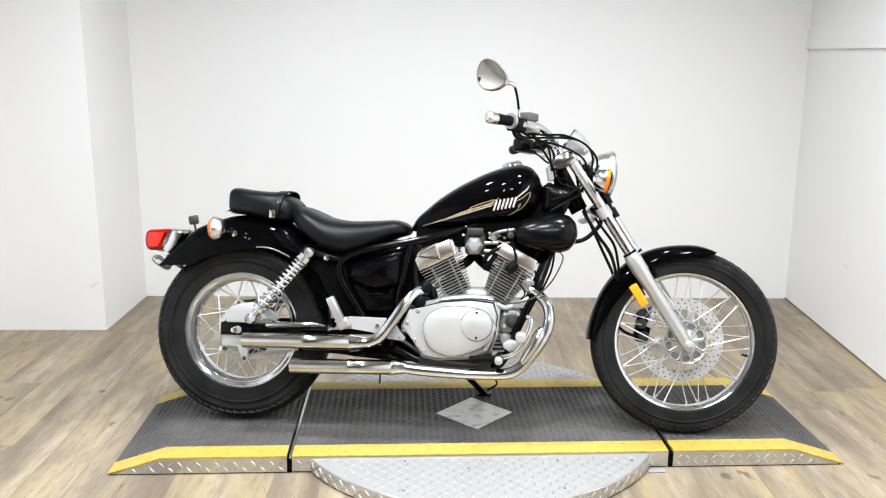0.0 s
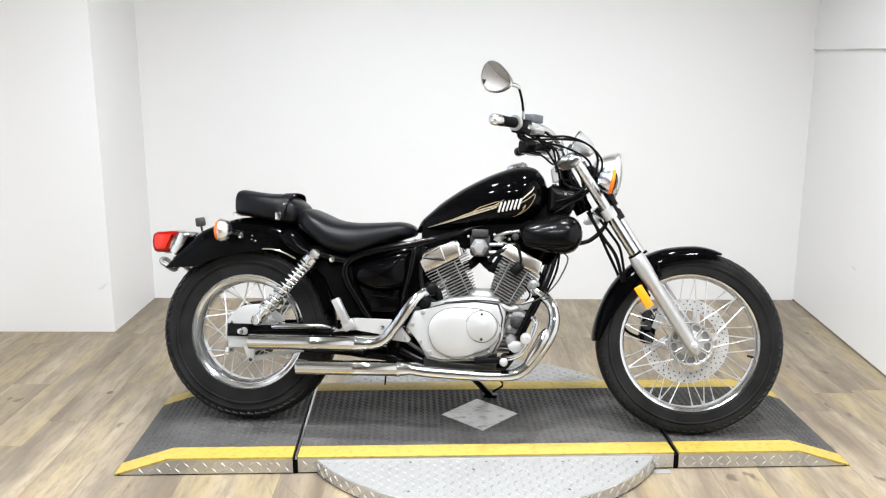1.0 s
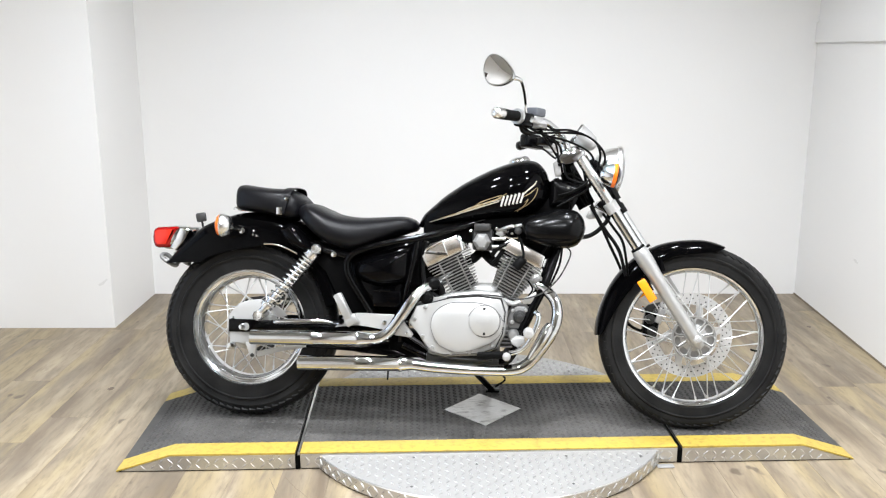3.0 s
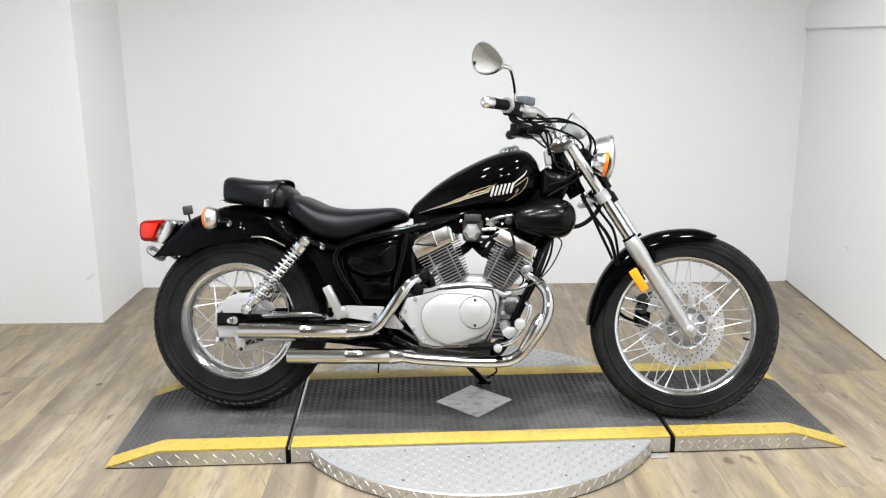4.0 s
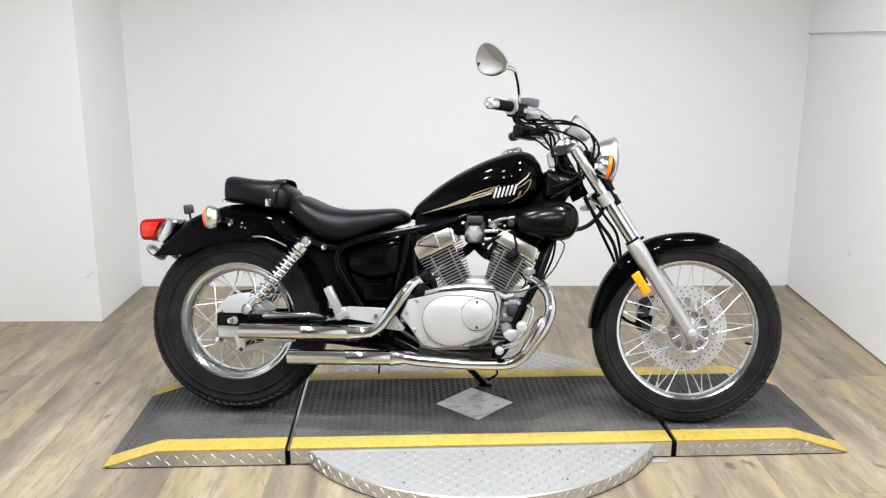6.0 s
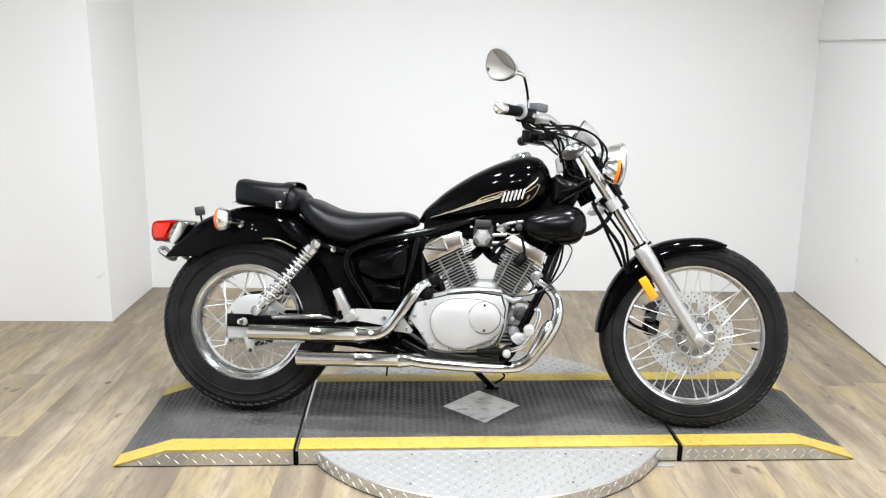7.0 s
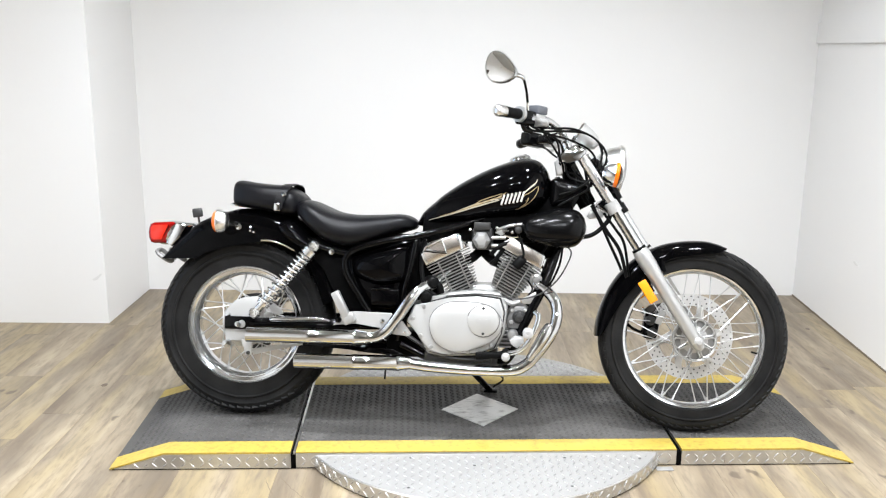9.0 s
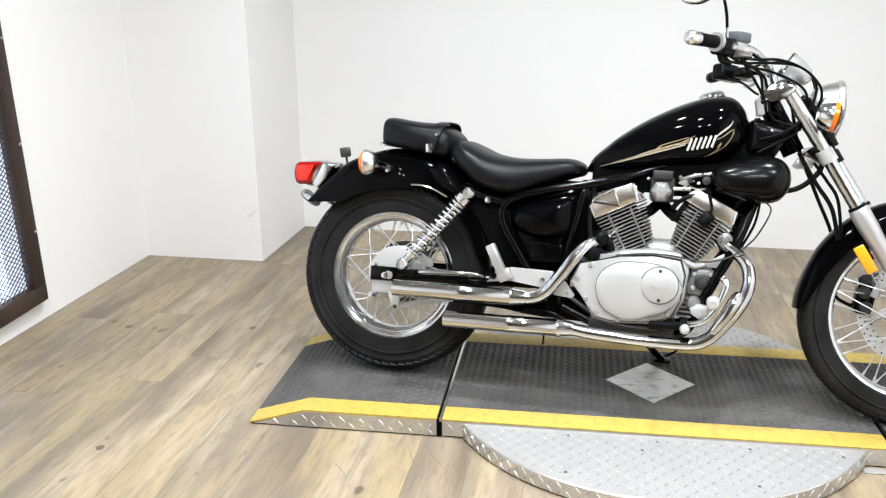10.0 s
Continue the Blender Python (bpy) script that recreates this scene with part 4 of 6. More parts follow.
def on_tank(bm, line, wide, lift=0.0012, n=10):
    """A thin raised line (x, z, half thickness factor) laid on the tank's right side."""
    pts = curve_through(line, n)
    rings = []
    for i, p in enumerate(pts):
        a, b = pts[max(i - 1, 0)], pts[min(i + 1, len(pts) - 1)]
        d = np.array([b[0] - a[0], b[1] - a[1]])
        d /= np.hypot(*d) + 1e-9
        nx, nz = -d[1] * wide * p[2], d[0] * wide * p[2]
        q = []
        for s in (-1, 1):
            x, z = p[0] + s * nx, p[1] + s * nz
            q.append((x, tank_side(x, z) - lift, z))
        q += [(q[1][0], q[1][1] + lift * 1.6, q[1][2]), (q[0][0], q[0][1] + lift * 1.6, q[0][2])]
        rings.append(q)
    return loft(bm, rings)


for line, wide, mtl in (
        ([(0.622, 0.668, 0.5), (0.70, 0.690, 1.0), (0.78, 0.715, 1.3), (0.852, 0.737, 1.0)], 0.0024, SILVERLINE),
        ([(0.66, 0.681, 0.4), (0.745, 0.708, 1.0), (0.80, 0.729, 1.2), (0.86, 0.748, 1.0)], 0.0019, GOLD),
        ([(0.735, 0.702, 0.6), (0.775, 0.722, 1.2), (0.795, 0.735, 1.2), (0.86, 0.757, 0.8)], 0.0017, GOLD),
        ([(0.70, 0.693, 0.4), (0.78, 0.723, 1.0), (0.86, 0.7425, 0.9)], 0.0018, SILVERLINE),
        ([(0.76, 0.712, 0.5), (0.83, 0.737, 1.0), (0.876, 0.7620, 0.7)], 0.0018, GOLD),
        ([(0.925, 0.757, 0.8), (0.945, 0.775, 1.1), (0.965, 0.793, 1.0), (0.972, 0.806, 0.5)], 0.0030, SILVERLINE),
        ([(0.922, 0.748, 0.7), (0.950, 0.764, 1.0), (0.974, 0.783, 0.8), (0.972, 0.765, 1.0), (0.955, 0.738, 0.9), (0.925, 0.716, 0.7), (0.903, 0.707, 0.4)], 0.0016, GOLD),
        ([(0.935, 0.735, 0.6), (0.945, 0.745, 1.0), (0.935, 0.727, 1.0), (0.915, 0.712, 0.6)], 0.0018, GOLD)):
    part("tank_stripe", on_tank(bmesh.new(), line, wide * 0.68), mtl, tank, "gold and silver pinstripe")
# the emblem as a row of plain slanted bars
for i in range(6):
    x, z0 = 0.858 + 0.0125 * i, 0.721 + 0.0024 * i
    z1 = z0 + 0.033
    line = [(x, z0, 1.0), (x + (z1 - z0) * 0.15, (z0 + z1) / 2, 1.0), (x + (z1 - z0) * 0.30, z1, 1.0)]
    part("emblem_bar", on_tank(bmesh.new(), line, 0.0031, 0.0018), EMBLEM, tank, "silver emblem bar")
cap = part("fuel_cap", lathe(bmesh.new(), [(0.0001, 0.016), (0.024, 0.015), (0.033, 0.010), (0.037, 0.0), (0.037, -0.012)], Matrix.Translation((0.915, 0.0, 0.876)) @ pose(0, 0, 0, 90, -14), 32), CHROME, bike, "chrome fuel filler cap")

# -- frame, side cover --
chassis = part("main_frame", bmesh.new(), FRAMEBLACK, bike, "black tubular steel frame")
bm = bmesh.new()
for s in (-1, 1):
    tube(bm, [(1.03, s * 0.03, 0.77), (0.85, s * 0.05, 0.70), (0.74, s * 0.09, 0.656), (0.651, s * 0.120, 0.631), (0.584, s * 0.127, 0.613), (0.529, s * 0.128, 0.604), (0.462, s * 0.128, 0.589), (0.407, s * 0.128, 0.573), (0.373, s * 0.128, 0.557),
              (0.357, s * 0.128, 0.534), (0.356, s * 0.128, 0.505), (0.371, s * 0.126, 0.469), (0.403, s * 0.123, 0.417), (0.434, s * 0.119, 0.369), (0.50, s * 0.10, 0.28)], 0.0115, 12, 4)
    tube(bm, [(0.18, s * 0.095, 0.61), (0.29, s * 0.115, 0.567), (0.37, s * 0.118, 0.550)], 0.0125, 10, 4)
    tube(bm, [(0.590, s * 0.115, 0.625), (0.584, s * 0.126, 0.585), (0.573, s * 0.126, 0.53), (0.558, s * 0.124, 0.463), (0.541, s * 0.11, 0.390), (0.53, s * 0.09, 0.27)], 0.0095, 10, 4)
    tube(bm, [(1.075, s * 0.03, 0.72), (1.045, s * 0.075, 0.59), (1.000, s * 0.105, 0.46), (0.962, s * 0.112, 0.38), (0.93, s * 0.11, 0.31), (0.90, s * 0.10, 0.235), (0.85, s * 0.09, 0.205), (0.68, s * 0.09, 0.205), (0.54, s * 0.09, 0.26)], 0.0145, 10, 4)
tube(bm, [(1.145, 0, 0.730), (1.060, 0, 0.880)], 0.030, 18, 0)
tube(bm, [(1.06, 0, 0.80), (0.90, 0, 0.72), (0.66, 0, 0.66)], 0.03, 12, 4)
prism(bm, [(1.015, 0.80), (1.035, 0.822), (1.075, 0.805), (1.115, 0.755), (1.09, 0.71), (1.02, 0.725)], -0.045, 0.045, 0.010)
bm.to_mesh(chassis.data)
chassis.data.shade_smooth()
chassis.data.set_sharp_from_angle(angle=radians(38))
for s in (-1, 1):
    cover = part("side_cover", pillow(bmesh.new(), [(0.364, 0.540), (0.41, 0.563), (0.47, 0.581), (0.572, 0.603), (0.577, 0.555), (0.566, 0.50), (0.550, 0.44), (0.538, 0.384), (0.47, 0.364), (0.432, 0.376), (0.392, 0.43), (0.364, 0.495)], s * 0.122, s * 0.06, 5), BLACK, bike, "glossy black plastic side cover")
    part("cover_bulge", pillow(bmesh.new(), [(0.382, 0.508), (0.396, 0.532), (0.435, 0.547), (0.484, 0.557), (0.526, 0.567), (0.558, 0.571), (0.562, 0.536), (0.555, 0.478), (0.527, 0.460), (0.467, 0.453), (0.412, 0.468), (0.389, 0.486)], s * 0.162, s * 0.112, 6, 0.5), BLACK, cover, "rounded bulge of the side cover")
    part("lower_box", span(bmesh.new(), 0.443, 0.538, min(s * 0.08, s * 0.134), max(s * 0.08, s * 0.134), 0.386, 0.441, 0.007), BLACK, cover)
    part("box_latch", span(bmesh.new(), 0.446, 0.502, min(s * 0.130, s * 0.138), max(s * 0.130, s * 0.138), 0.437, 0.444, 0.002), FRAMEBLACK, cover)
part("rail_bolt", lathe(bmesh.new(), [(0.0001, -0.010), (0.009, -0.008), (0.011, 0.0)], Matrix.Translation((0.315, -0.138, 0.556)), 14), CHROME, chassis)
part("battery_box", span(bmesh.new(), 0.33, 0.60, -0.07, 0.07, 0.34, 0.62, 0.02), DULL, bike)
part("inner_fender", prism(bmesh.new(), [(0.16, 0.60), (0.25, 0.60), (0.36, 0.56), (0.40, 0.42), (0.44, 0.33), (0.345, 0.33), (0.325, 0.42), (0.285, 0.50), (0.22, 0.565)], -0.100, 0.100, 0.006), DULL, bike, "black inner mudguard ahead of the rear wheel")
part("air_box", span(bmesh.new(), 0.60, 1.06, -0.075, 0.075, 0.600, 0.700, 0.02), DULL, bike, "black air box under the tank")
part("intake_block", span(bmesh.new(), 0.765, 0.875, -0.045, 0.075, 0.575, 0.63, 0.02), DULL, bike)
part("wiring_box", span(bmesh.new(), 0.93, 1.085, -0.06, 0.05, 0.675, 0.755, 0.015), DULL, bike)
part("coil_block", span(bmesh.new(), 0.955, 1.04, -0.06, 0.06, 0.55, 0.66, 0.015), DULL, bike)
part("rear_engine_mount", span(bmesh.new(), 0.575, 0.655, -0.07, 0.07, 0.38, 0.60, 0.02), DULL, bike)
for p in ([(0.61, -0.09, 0.60), (0.605, -0.11, 0.52), (0.62, -0.12, 0.45), (0.66, -0.12, 0.42)], [(0.885, -0.09, 0.60), (0.862, -0.10, 0.57), (0.845, -0.10, 0.545), (0.83, -0.09, 0.53)], [(0.93, -0.10, 0.61), (0.89, -0.11, 0.602), (0.85, -0.11, 0.585), (0.83, -0.10, 0.56)]):
    part("wiring_hose", tube(bmesh.new(), p, 0.0075, 8, 6), RUBBER, bike, "black rubber hose")
part("breather_cap", lathe(bmesh.new(), [(0.0001, -0.03), (0.010, -0.029), (0.013, -0.024), (0.021, -0.022), (0.023, 0.0)], Matrix.Translation((0.623, -0.125, 0.420)), 18), RUBBER, bike, "black rubber cap")
part("breather_cap", lathe(bmesh.new(), [(0.0001, -0.03), (0.012, -0.029), (0.019, -0.022), (0.021, 0.03)], Matrix.Translation((0.640, -0.112, 0.466)) @ pose(0, 0, 0, 0, 0, 20), 18), RUBBER, bike, "black rubber cap")
part("cap_elbow", tube(bmesh.new(), [(0.645, -0.115, 0.472), (0.665, -0.12, 0.455), (0.672, -0.115, 0.432)], 0.011, 10, 4), RUBBER, bike)
part("engine_bracket", span(bmesh.new(), 0.49, 0.64, -0.085, 0.06, 0.215, 0.30, 0.012), DULL, bike)
part("brake_rod", tube(bmesh.new(), [(0.555, -0.13, 0.300), (0.60, -0.132, 0.272), (0.66, -0.13, 0.236), (0.74, -0.128, 0.222), (0.84, -0.13, 0.222)], 0.0065, 8, 5), GREY, bike, "dark rear brake rod")
part("coil_box", span(bmesh.new(), 0.86, 0.965, -0.055, 0.05, 0.555, 0.62, 0.012), DULL, bike)

# -- air cleaner and head fairing --
air = part("air_cleaner", body(bmesh.new(), [(0.926, 0.650, 0.665, 0.02), (0.935, 0.630, 0.678, 0.05), (0.955, 0.610, 0.690, 0.066), (1.00, 0.594, 0.706, 0.078), (1.06, 0.588, 0.717, 0.082), (1.10, 0.596, 0.710, 0.075), (1.122, 0.620, 0.690, 0.05), (1.131, 0.645, 0.665, 0.015)], 5, 36, 2.4, 2.4, -0.105), SATIN, bike, "rounded satin black air cleaner cover")
part("seam", tube(bmesh.new(), [(0.940, -0.160, 0.622), (1.00, -0.180, 0.612), (1.06, -0.184, 0.612), (1.115, -0.165, 0.628)], 0.0028, 6, 5), BLACK, air)
for p in ([(1.01, -0.10, 0.596), (0.99, -0.095, 0.55), (1.012, -0.09, 0.47), (0.97, -0.09, 0.40)], [(1.06, -0.09, 0.592), (1.05, -0.09, 0.53), (1.02, -0.08, 0.46)]):
    part("breather_hose", tube(bmesh.new(), p, 0.0036, 8, 6), RUBBER, bike, "black rubber hose")
part("breather_hose", tube(bmesh.new(), [(1.06, -0.12, 0.60), (1.084, -0.145, 0.574), (1.06, -0.15, 0.514), (1.034, -0.15, 0.478), (1.002, -0.15, 0.449), (0.967, -0.15, 0.432), (0.925, -0.15, 0.423), (0.877, -0.15, 0.428), (0.83, -0.15, 0.434), (0.758, -0.15, 0.433), (0.689, -0.15, 0.424)], 0.0024, 8, 6), GREY, bike, "thin grey breather hose")
# -- carburettor between the cylinders --
carb = part("carburettor", span(bmesh.new(), 0.765, 0.835, -0.10, 0.06, 0.575, 0.650, 0.014), GREY, bike)
part("carb_cap", lathe(bmesh.new(), [(0.0001, -0.135), (0.017, -0.134), (0.026, -0.126), (0.030, -0.11), (0.030, -0.085)], Matrix.Translation((0.797, 0, 0.606)), 6), ALLOY, carb, "faceted pale alloy carburettor cap", )
part("carb_top", span(bmesh.new(), 0.772, 0.826, -0.115, -0.06, 0.640, 0.665, 0.004), GREY, carb)
bm = bmesh.new()
tube(bm, [(0.83, -0.11, 0.615), (0.875, -0.11, 0.617)], 0.006, 8, 0)
tube(bm, [(0.83, -0.11, 0.590), (0.862, -0.11, 0.590)], 0.006, 8, 0)
tube(bm, [(0.845, -0.10, 0.640), (0.885, -0.11, 0.655), (0.93, -0.11, 0.662), (0.96, -0.10, 0.672)], 0.0055, 8, 4)
part("fuel_pipe", bm, FIN, carb)
for cx, cy, cz, cr in ((0.846, -0.105, 0.648, 0.007), (0.872, -0.112, 0.640, 0.009), (0.858, -0.108, 0.618, 0.006), (0.895, -0.110, 0.634, 0.006), (0.760, -0.100, 0.640, 0.006), (0.905, -0.112, 0.660, 0.005)):
    part("carb_screw", lathe(bmesh.new(), [(0.0001, -0.010), (cr * 0.75, -0.009), (cr, -0.002), (cr, 0.012)], Matrix.Translation((cx, cy, cz)), 12), CHROME, carb)
part("throttle_arm", prism(bmesh.new(), [(0.840, 0.632), (0.868, 0.650), (0.885, 0.640), (0.862, 0.622)], -0.106, -0.100, 0.002), ALLOY, carb)
part("choke_link", tube(bmesh.new(), [(0.87, -0.11, 0.625), (0.895, -0.112, 0.618), (0.918, -0.11, 0.622)], 0.004, 8, 4), CHROME, carb)
part("idle_knob", lathe(bmesh.new(), [(0.0001, -0.012), (0.011, -0.010), (0.012, 0.008)], Matrix.Translation((0.915, -0.12, 0.643)), 14), GREY, carb)
bm = tube(bmesh.new(), [(0.80, 0.0, 0.57), (0.83, -0.07, 0.545), (0.86, -0.08, 0.53)], 0.016, 10, 4)
tube(bm, [(0.79, 0.0, 0.57), (0.77, -0.05, 0.55), (0.745, -0.06, 0.54)], 0.016, 10, 4)
part("inlet_pipe", bm, RUBBER, carb)


# -- V-twin engine --
def cylinder(base, tilt, height, w_base, w_top, count, outline, label):
    m = Matrix.Translation((base[0], -0.018, base[1])) @ pose(0, 0, 0, 0, tilt)
    c = part("cylinder", tube(bmesh.new(), [(0, 0, -0.05), (0, 0, height + 0.02)], 0.044, 24, 0), GREY, bike, label)
    c.matrix_basis = m
    for i in range(count):
        t = i / (count - 1)
        w, d = w_base + (w_top - w_base) * t, 0.165 + 0.025 * t
        bm = block(bmesh.new(), (w, d, 0.0036), Matrix.Translation((0, 0, height * t)))
        bmesh.ops.bevel(bm, geom=[e for e in bm.edges if abs(e.verts[0].co.z - e.verts[1].co.z) > 0.002], offset=0.012, segments=2, affect="EDGES")
        part("fin", bm, FIN, c, smooth=30)
    for sx in (-0.32, 0.30):
        part("stud", tube(bmesh.new(), [(sx * w_base, -0.084, 0.004), (sx * w_base * 1.1, -0.094, height)], 0.0028, 6, 0), FIN, c)
    h = part("cylinder_head_cover", prism(bmesh.new(), outline, -0.098, 0.098, 0.006, 0, 3), BOWL, c, "bright cylinder head cover")
    cx, cz = sum(p[0] for p in outline) / len(outline), sum(p[1] for p in outline) / len(outline)
    # inset face that carries the painted tan reflection
    part("head_panel", prism(bmesh.new(), [(cx + (x - cx) * 0.84, cz + (z - cz) * 0.80) for x, z in outline], -0.1005, -0.097, 0.0012), POLISH, c, "polished side panel, tan reflection in its colour")
    return c, h


c1, h1 = cylinder((0.742, 0.436), -26.5, 0.122, 0.094, 0.1485, 13, [(-0.074, 0.128), (0.075, 0.128), (0.068, 0.143), (0.062, 0.183), (-0.036, 0.194), (-0.075, 0.170)], "finned alloy rear cylinder")
c2, h2 = cylinder((0.872, 0.436), 28.0, 0.121, 0.094, 0.146, 13, [(-0.078, 0.127), (0.067, 0.127), (0.066, 0.142), (0.058, 0.174), (-0.066, 0.174), (-0.081, 0.150)], "finned alloy front cylinder")
bm = bmesh.new()
loop = [(-0.056, 0.176), (-0.046, 0.184), (0.011, 0.186), (0.006, 0.138)]
tube(bm, [(x, -0.108, z) for x, z in loop + loop[:1]], 0.0048, 8, 0)
tube(bm, [(0.058, -0.102, 0.13), (0.066, -0.102, 0.17), (0.060, -0.09, 0.178)], 0.005, 8, 3)
part("head_bracket", bm, CHROME, c1, "chrome wire bracket")
part("spark_plug_cap", body(bmesh.new(), [(-0.026, -0.016, 0.016, 0.010), (-0.018, -0.021, 0.021, 0.018), (0.018, -0.021, 0.021, 0.018), (0.026, -0.016, 0.016, 0.010)], 3, 16), RUBBER, c2, "black rubber spark plug cap").matrix_basis = pose(-0.005, -0.106, 0.113, 0, -75, 0) @ Matrix.Diagonal((0.8, 0.9, 0.75, 1))
part("plug_lead", tube(bmesh.new(), [(-0.002, -0.112, 0.130), (-0.012, -0.114, 0.152), (-0.045, -0.10, 0.186), (-0.07, -0.04, 0.20)], 0.004, 8, 5), RUBBER, c2)

case = part("crankcase", prism(bmesh.new(), [(0.566, 0.345), (0.590, 0.402), (0.64, 0.412), (0.70, 0.436), (0.79, 0.448), (0.862, 0.440), (0.888, 0.395), (0.880, 0.31), (0.858, 0.262), (0.80, 0.236), (0.68, 0.228), (0.632, 0.238), (0.605, 0.29)], -0.140, 0.12, 0.010, 0, 3), ALLOY, bike, "silver alloy crankcase")
part("gasket_line", prism(bmesh.new(), [(0.570, 0.345), (0.592, 0.398), (0.64, 0.408), (0.70, 0.425), (0.79, 0.432), (0.866, 0.425), (0.880, 0.38), (0.872, 0.31), (0.850, 0.262), (0.80, 0.243), (0.68, 0.236), (0.640, 0.244), (0.610, 0.29)], -0.1435, -0.139, 0.001), GREY, case)
side = part("clutch_cover", prism(bmesh.new(), [(0.568, 0.340), (0.590, 0.394), (0.64, 0.404), (0.70, 0.420), (0.79, 0.428), (0.862, 0.420), (0.876, 0.38), (0.868, 0.31), (0.846, 0.264), (0.80, 0.246), (0.68, 0.239), (0.640, 0.247), (0.610, 0.29)], -0.158, -0.1445, 0.006, 0, 3), BRIGHT, case, "pale alloy clutch cover")
oval = [(0.638, 0.330), (0.650, 0.376), (0.69, 0.404), (0.745, 0.411), (0.82, 0.404), (0.866, 0.366), (0.868, 0.318), (0.83, 0.278), (0.76, 0.252), (0.71, 0.250), (0.660, 0.277)]
part("oval_groove", prism(bmesh.new(), oval, -0.1605, -0.150, 0.0, 4), CASTING, case)
part("oval_cover", pillow(bmesh.new(), [(0.755 + (x - 0.755) * 0.976, 0.330 + (z - 0.330) * 0.968) for x, z in oval], -0.187, -0.150, 6), BRIGHT, case, "pale oval engine cover")
part("round_groove", lathe(bmesh.new(), [(0.0001, -0.186), (0.0522, -0.186), (0.0522, -0.17)], Matrix.Translation((0.812, 0, 0.353)), 40), CASTING, case)
part("round_cover", lathe(bmesh.new(), [(0.0001, -0.1935), (0.044, -0.1930), (0.0485, -0.190), (0.0500, -0.184), (0.0500, -0.17)], Matrix.Translation((0.812, 0, 0.353)), 40), BRIGHT, case, "round pale engine cover with two screws")
part("cover_mark", span(bmesh.new(), 0.788, 0.836, -0.1943, -0.1932, 0.3475, 0.3585), BRIGHT, case)
for x, z, y in ((0.812, 0.393, -0.193), (0.812, 0.313, -0.193)):
    part("cover_screw", lathe(bmesh.new(), [(0.0001, -0.002), (0.0042, -0.0015), (0.005, 0.001)], Matrix.Translation((x, y, z)), 10), GREY, case)
for x, z in ((0.585, 0.352), (0.612, 0.297), (0.645, 0.262), (0.705, 0.246), (0.765, 0.250), (0.838, 0.272), (0.868, 0.345), (0.868, 0.338), (0.62, 0.392)):
    part("case_bolt", lathe(bmesh.new(), [(0.0001, -0.006), (0.0052, -0.0055), (0.0066, -0.003), (0.0072, 0.0)], Matrix.Translation((x, -0.158, z)), 14), ALLOY, case)
bm = prism(bmesh.new(), [(0.882, 0.350), (0.895, 0.385), (0.915, 0.400), (0.945, 0.398), (0.968, 0.372), (0.955, 0.345), (0.925, 0.322), (0.888, 0.325)], -0.112, 0.02, 0.010)
part("starter_cover", bm, CASTING, case, "grey cast cover in front of the crankcase")
part("starter_boss", lathe(bmesh.new(), [(0.0001, -0.128), (0.013, -0.126), (0.015, -0.118), (0.022, -0.116), (0.024, -0.10)], Matrix.Translation((0.925, 0, 0.362)), 20), GREY, case)
for bx, bz, br in ((0.900, 0.345, 0.007), (0.945, 0.385, 0.006), (0.902, 0.384, 0.006)):
    part("cover_bolt", lathe(bmesh.new(), [(0.0001, -0.009), (br * 0.8, -0.008), (br, 0.0)], Matrix.Translation((bx, -0.112, bz)), 12), ALLOY, case)
part("oil_filter_boss", lathe(bmesh.new(), [(0.0001, -0.15), (0.014, -0.148), (0.019, -0.14), (0.019, -0.10)], Matrix.Translation((0.905, 0, 0.305)), 22), FIN, case)
part("front_engine_bracket", prism(bmesh.new(), [(0.93, 0.42), (0.975, 0.445), (0.990, 0.43), (0.965, 0.405), (0.935, 0.405)], -0.115, -0.105, 0.003), ALLOY, case)
part("pushrod_wire", tube(bmesh.new(), [(0.952, -0.11, 0.43), (0.965, -0.12, 0.455), (0.95, -0.12, 0.48)], 0.003, 6, 4), RUBBER, case)
bm = bmesh.new()
for i in range(5):
    span(bm, 0.862, 0.902, -0.12, 0.06, 0.262 + 0.013 * i, 0.267 + 0.013 * i)
part("oil_cooling_fin", bm, FIN, case, smooth=0)
part("spool_boss", lathe(bmesh.new(), [(0.0001, -0.03), (0.010, -0.029), (0.012, -0.022), (0.020, -0.020), (0.022, 0.0), (0.018, 0.004), (0.018, 0.05)], Matrix.Translation((0.976, -0.085, 0.482)), 18), FIN, case)
part("valley_block", span(bmesh.new(), 0.765, 0.85, -0.09, 0.08, 0.425, 0.462, 0.012), BRIGHT, case)
bm = bmesh.new()
tube(bm, [(0.855, -0.12, 0.425), (0.90, -0.11, 0.405), (0.925, -0.10, 0.412)], 0.009, 8, 3)
part("oil_pipe", bm, ALLOY, case)
part("sump", span(bmesh.new(), 0.62, 0.86, -0.115, 0.10, 0.195, 0.245, 0.012), GREY, bike)

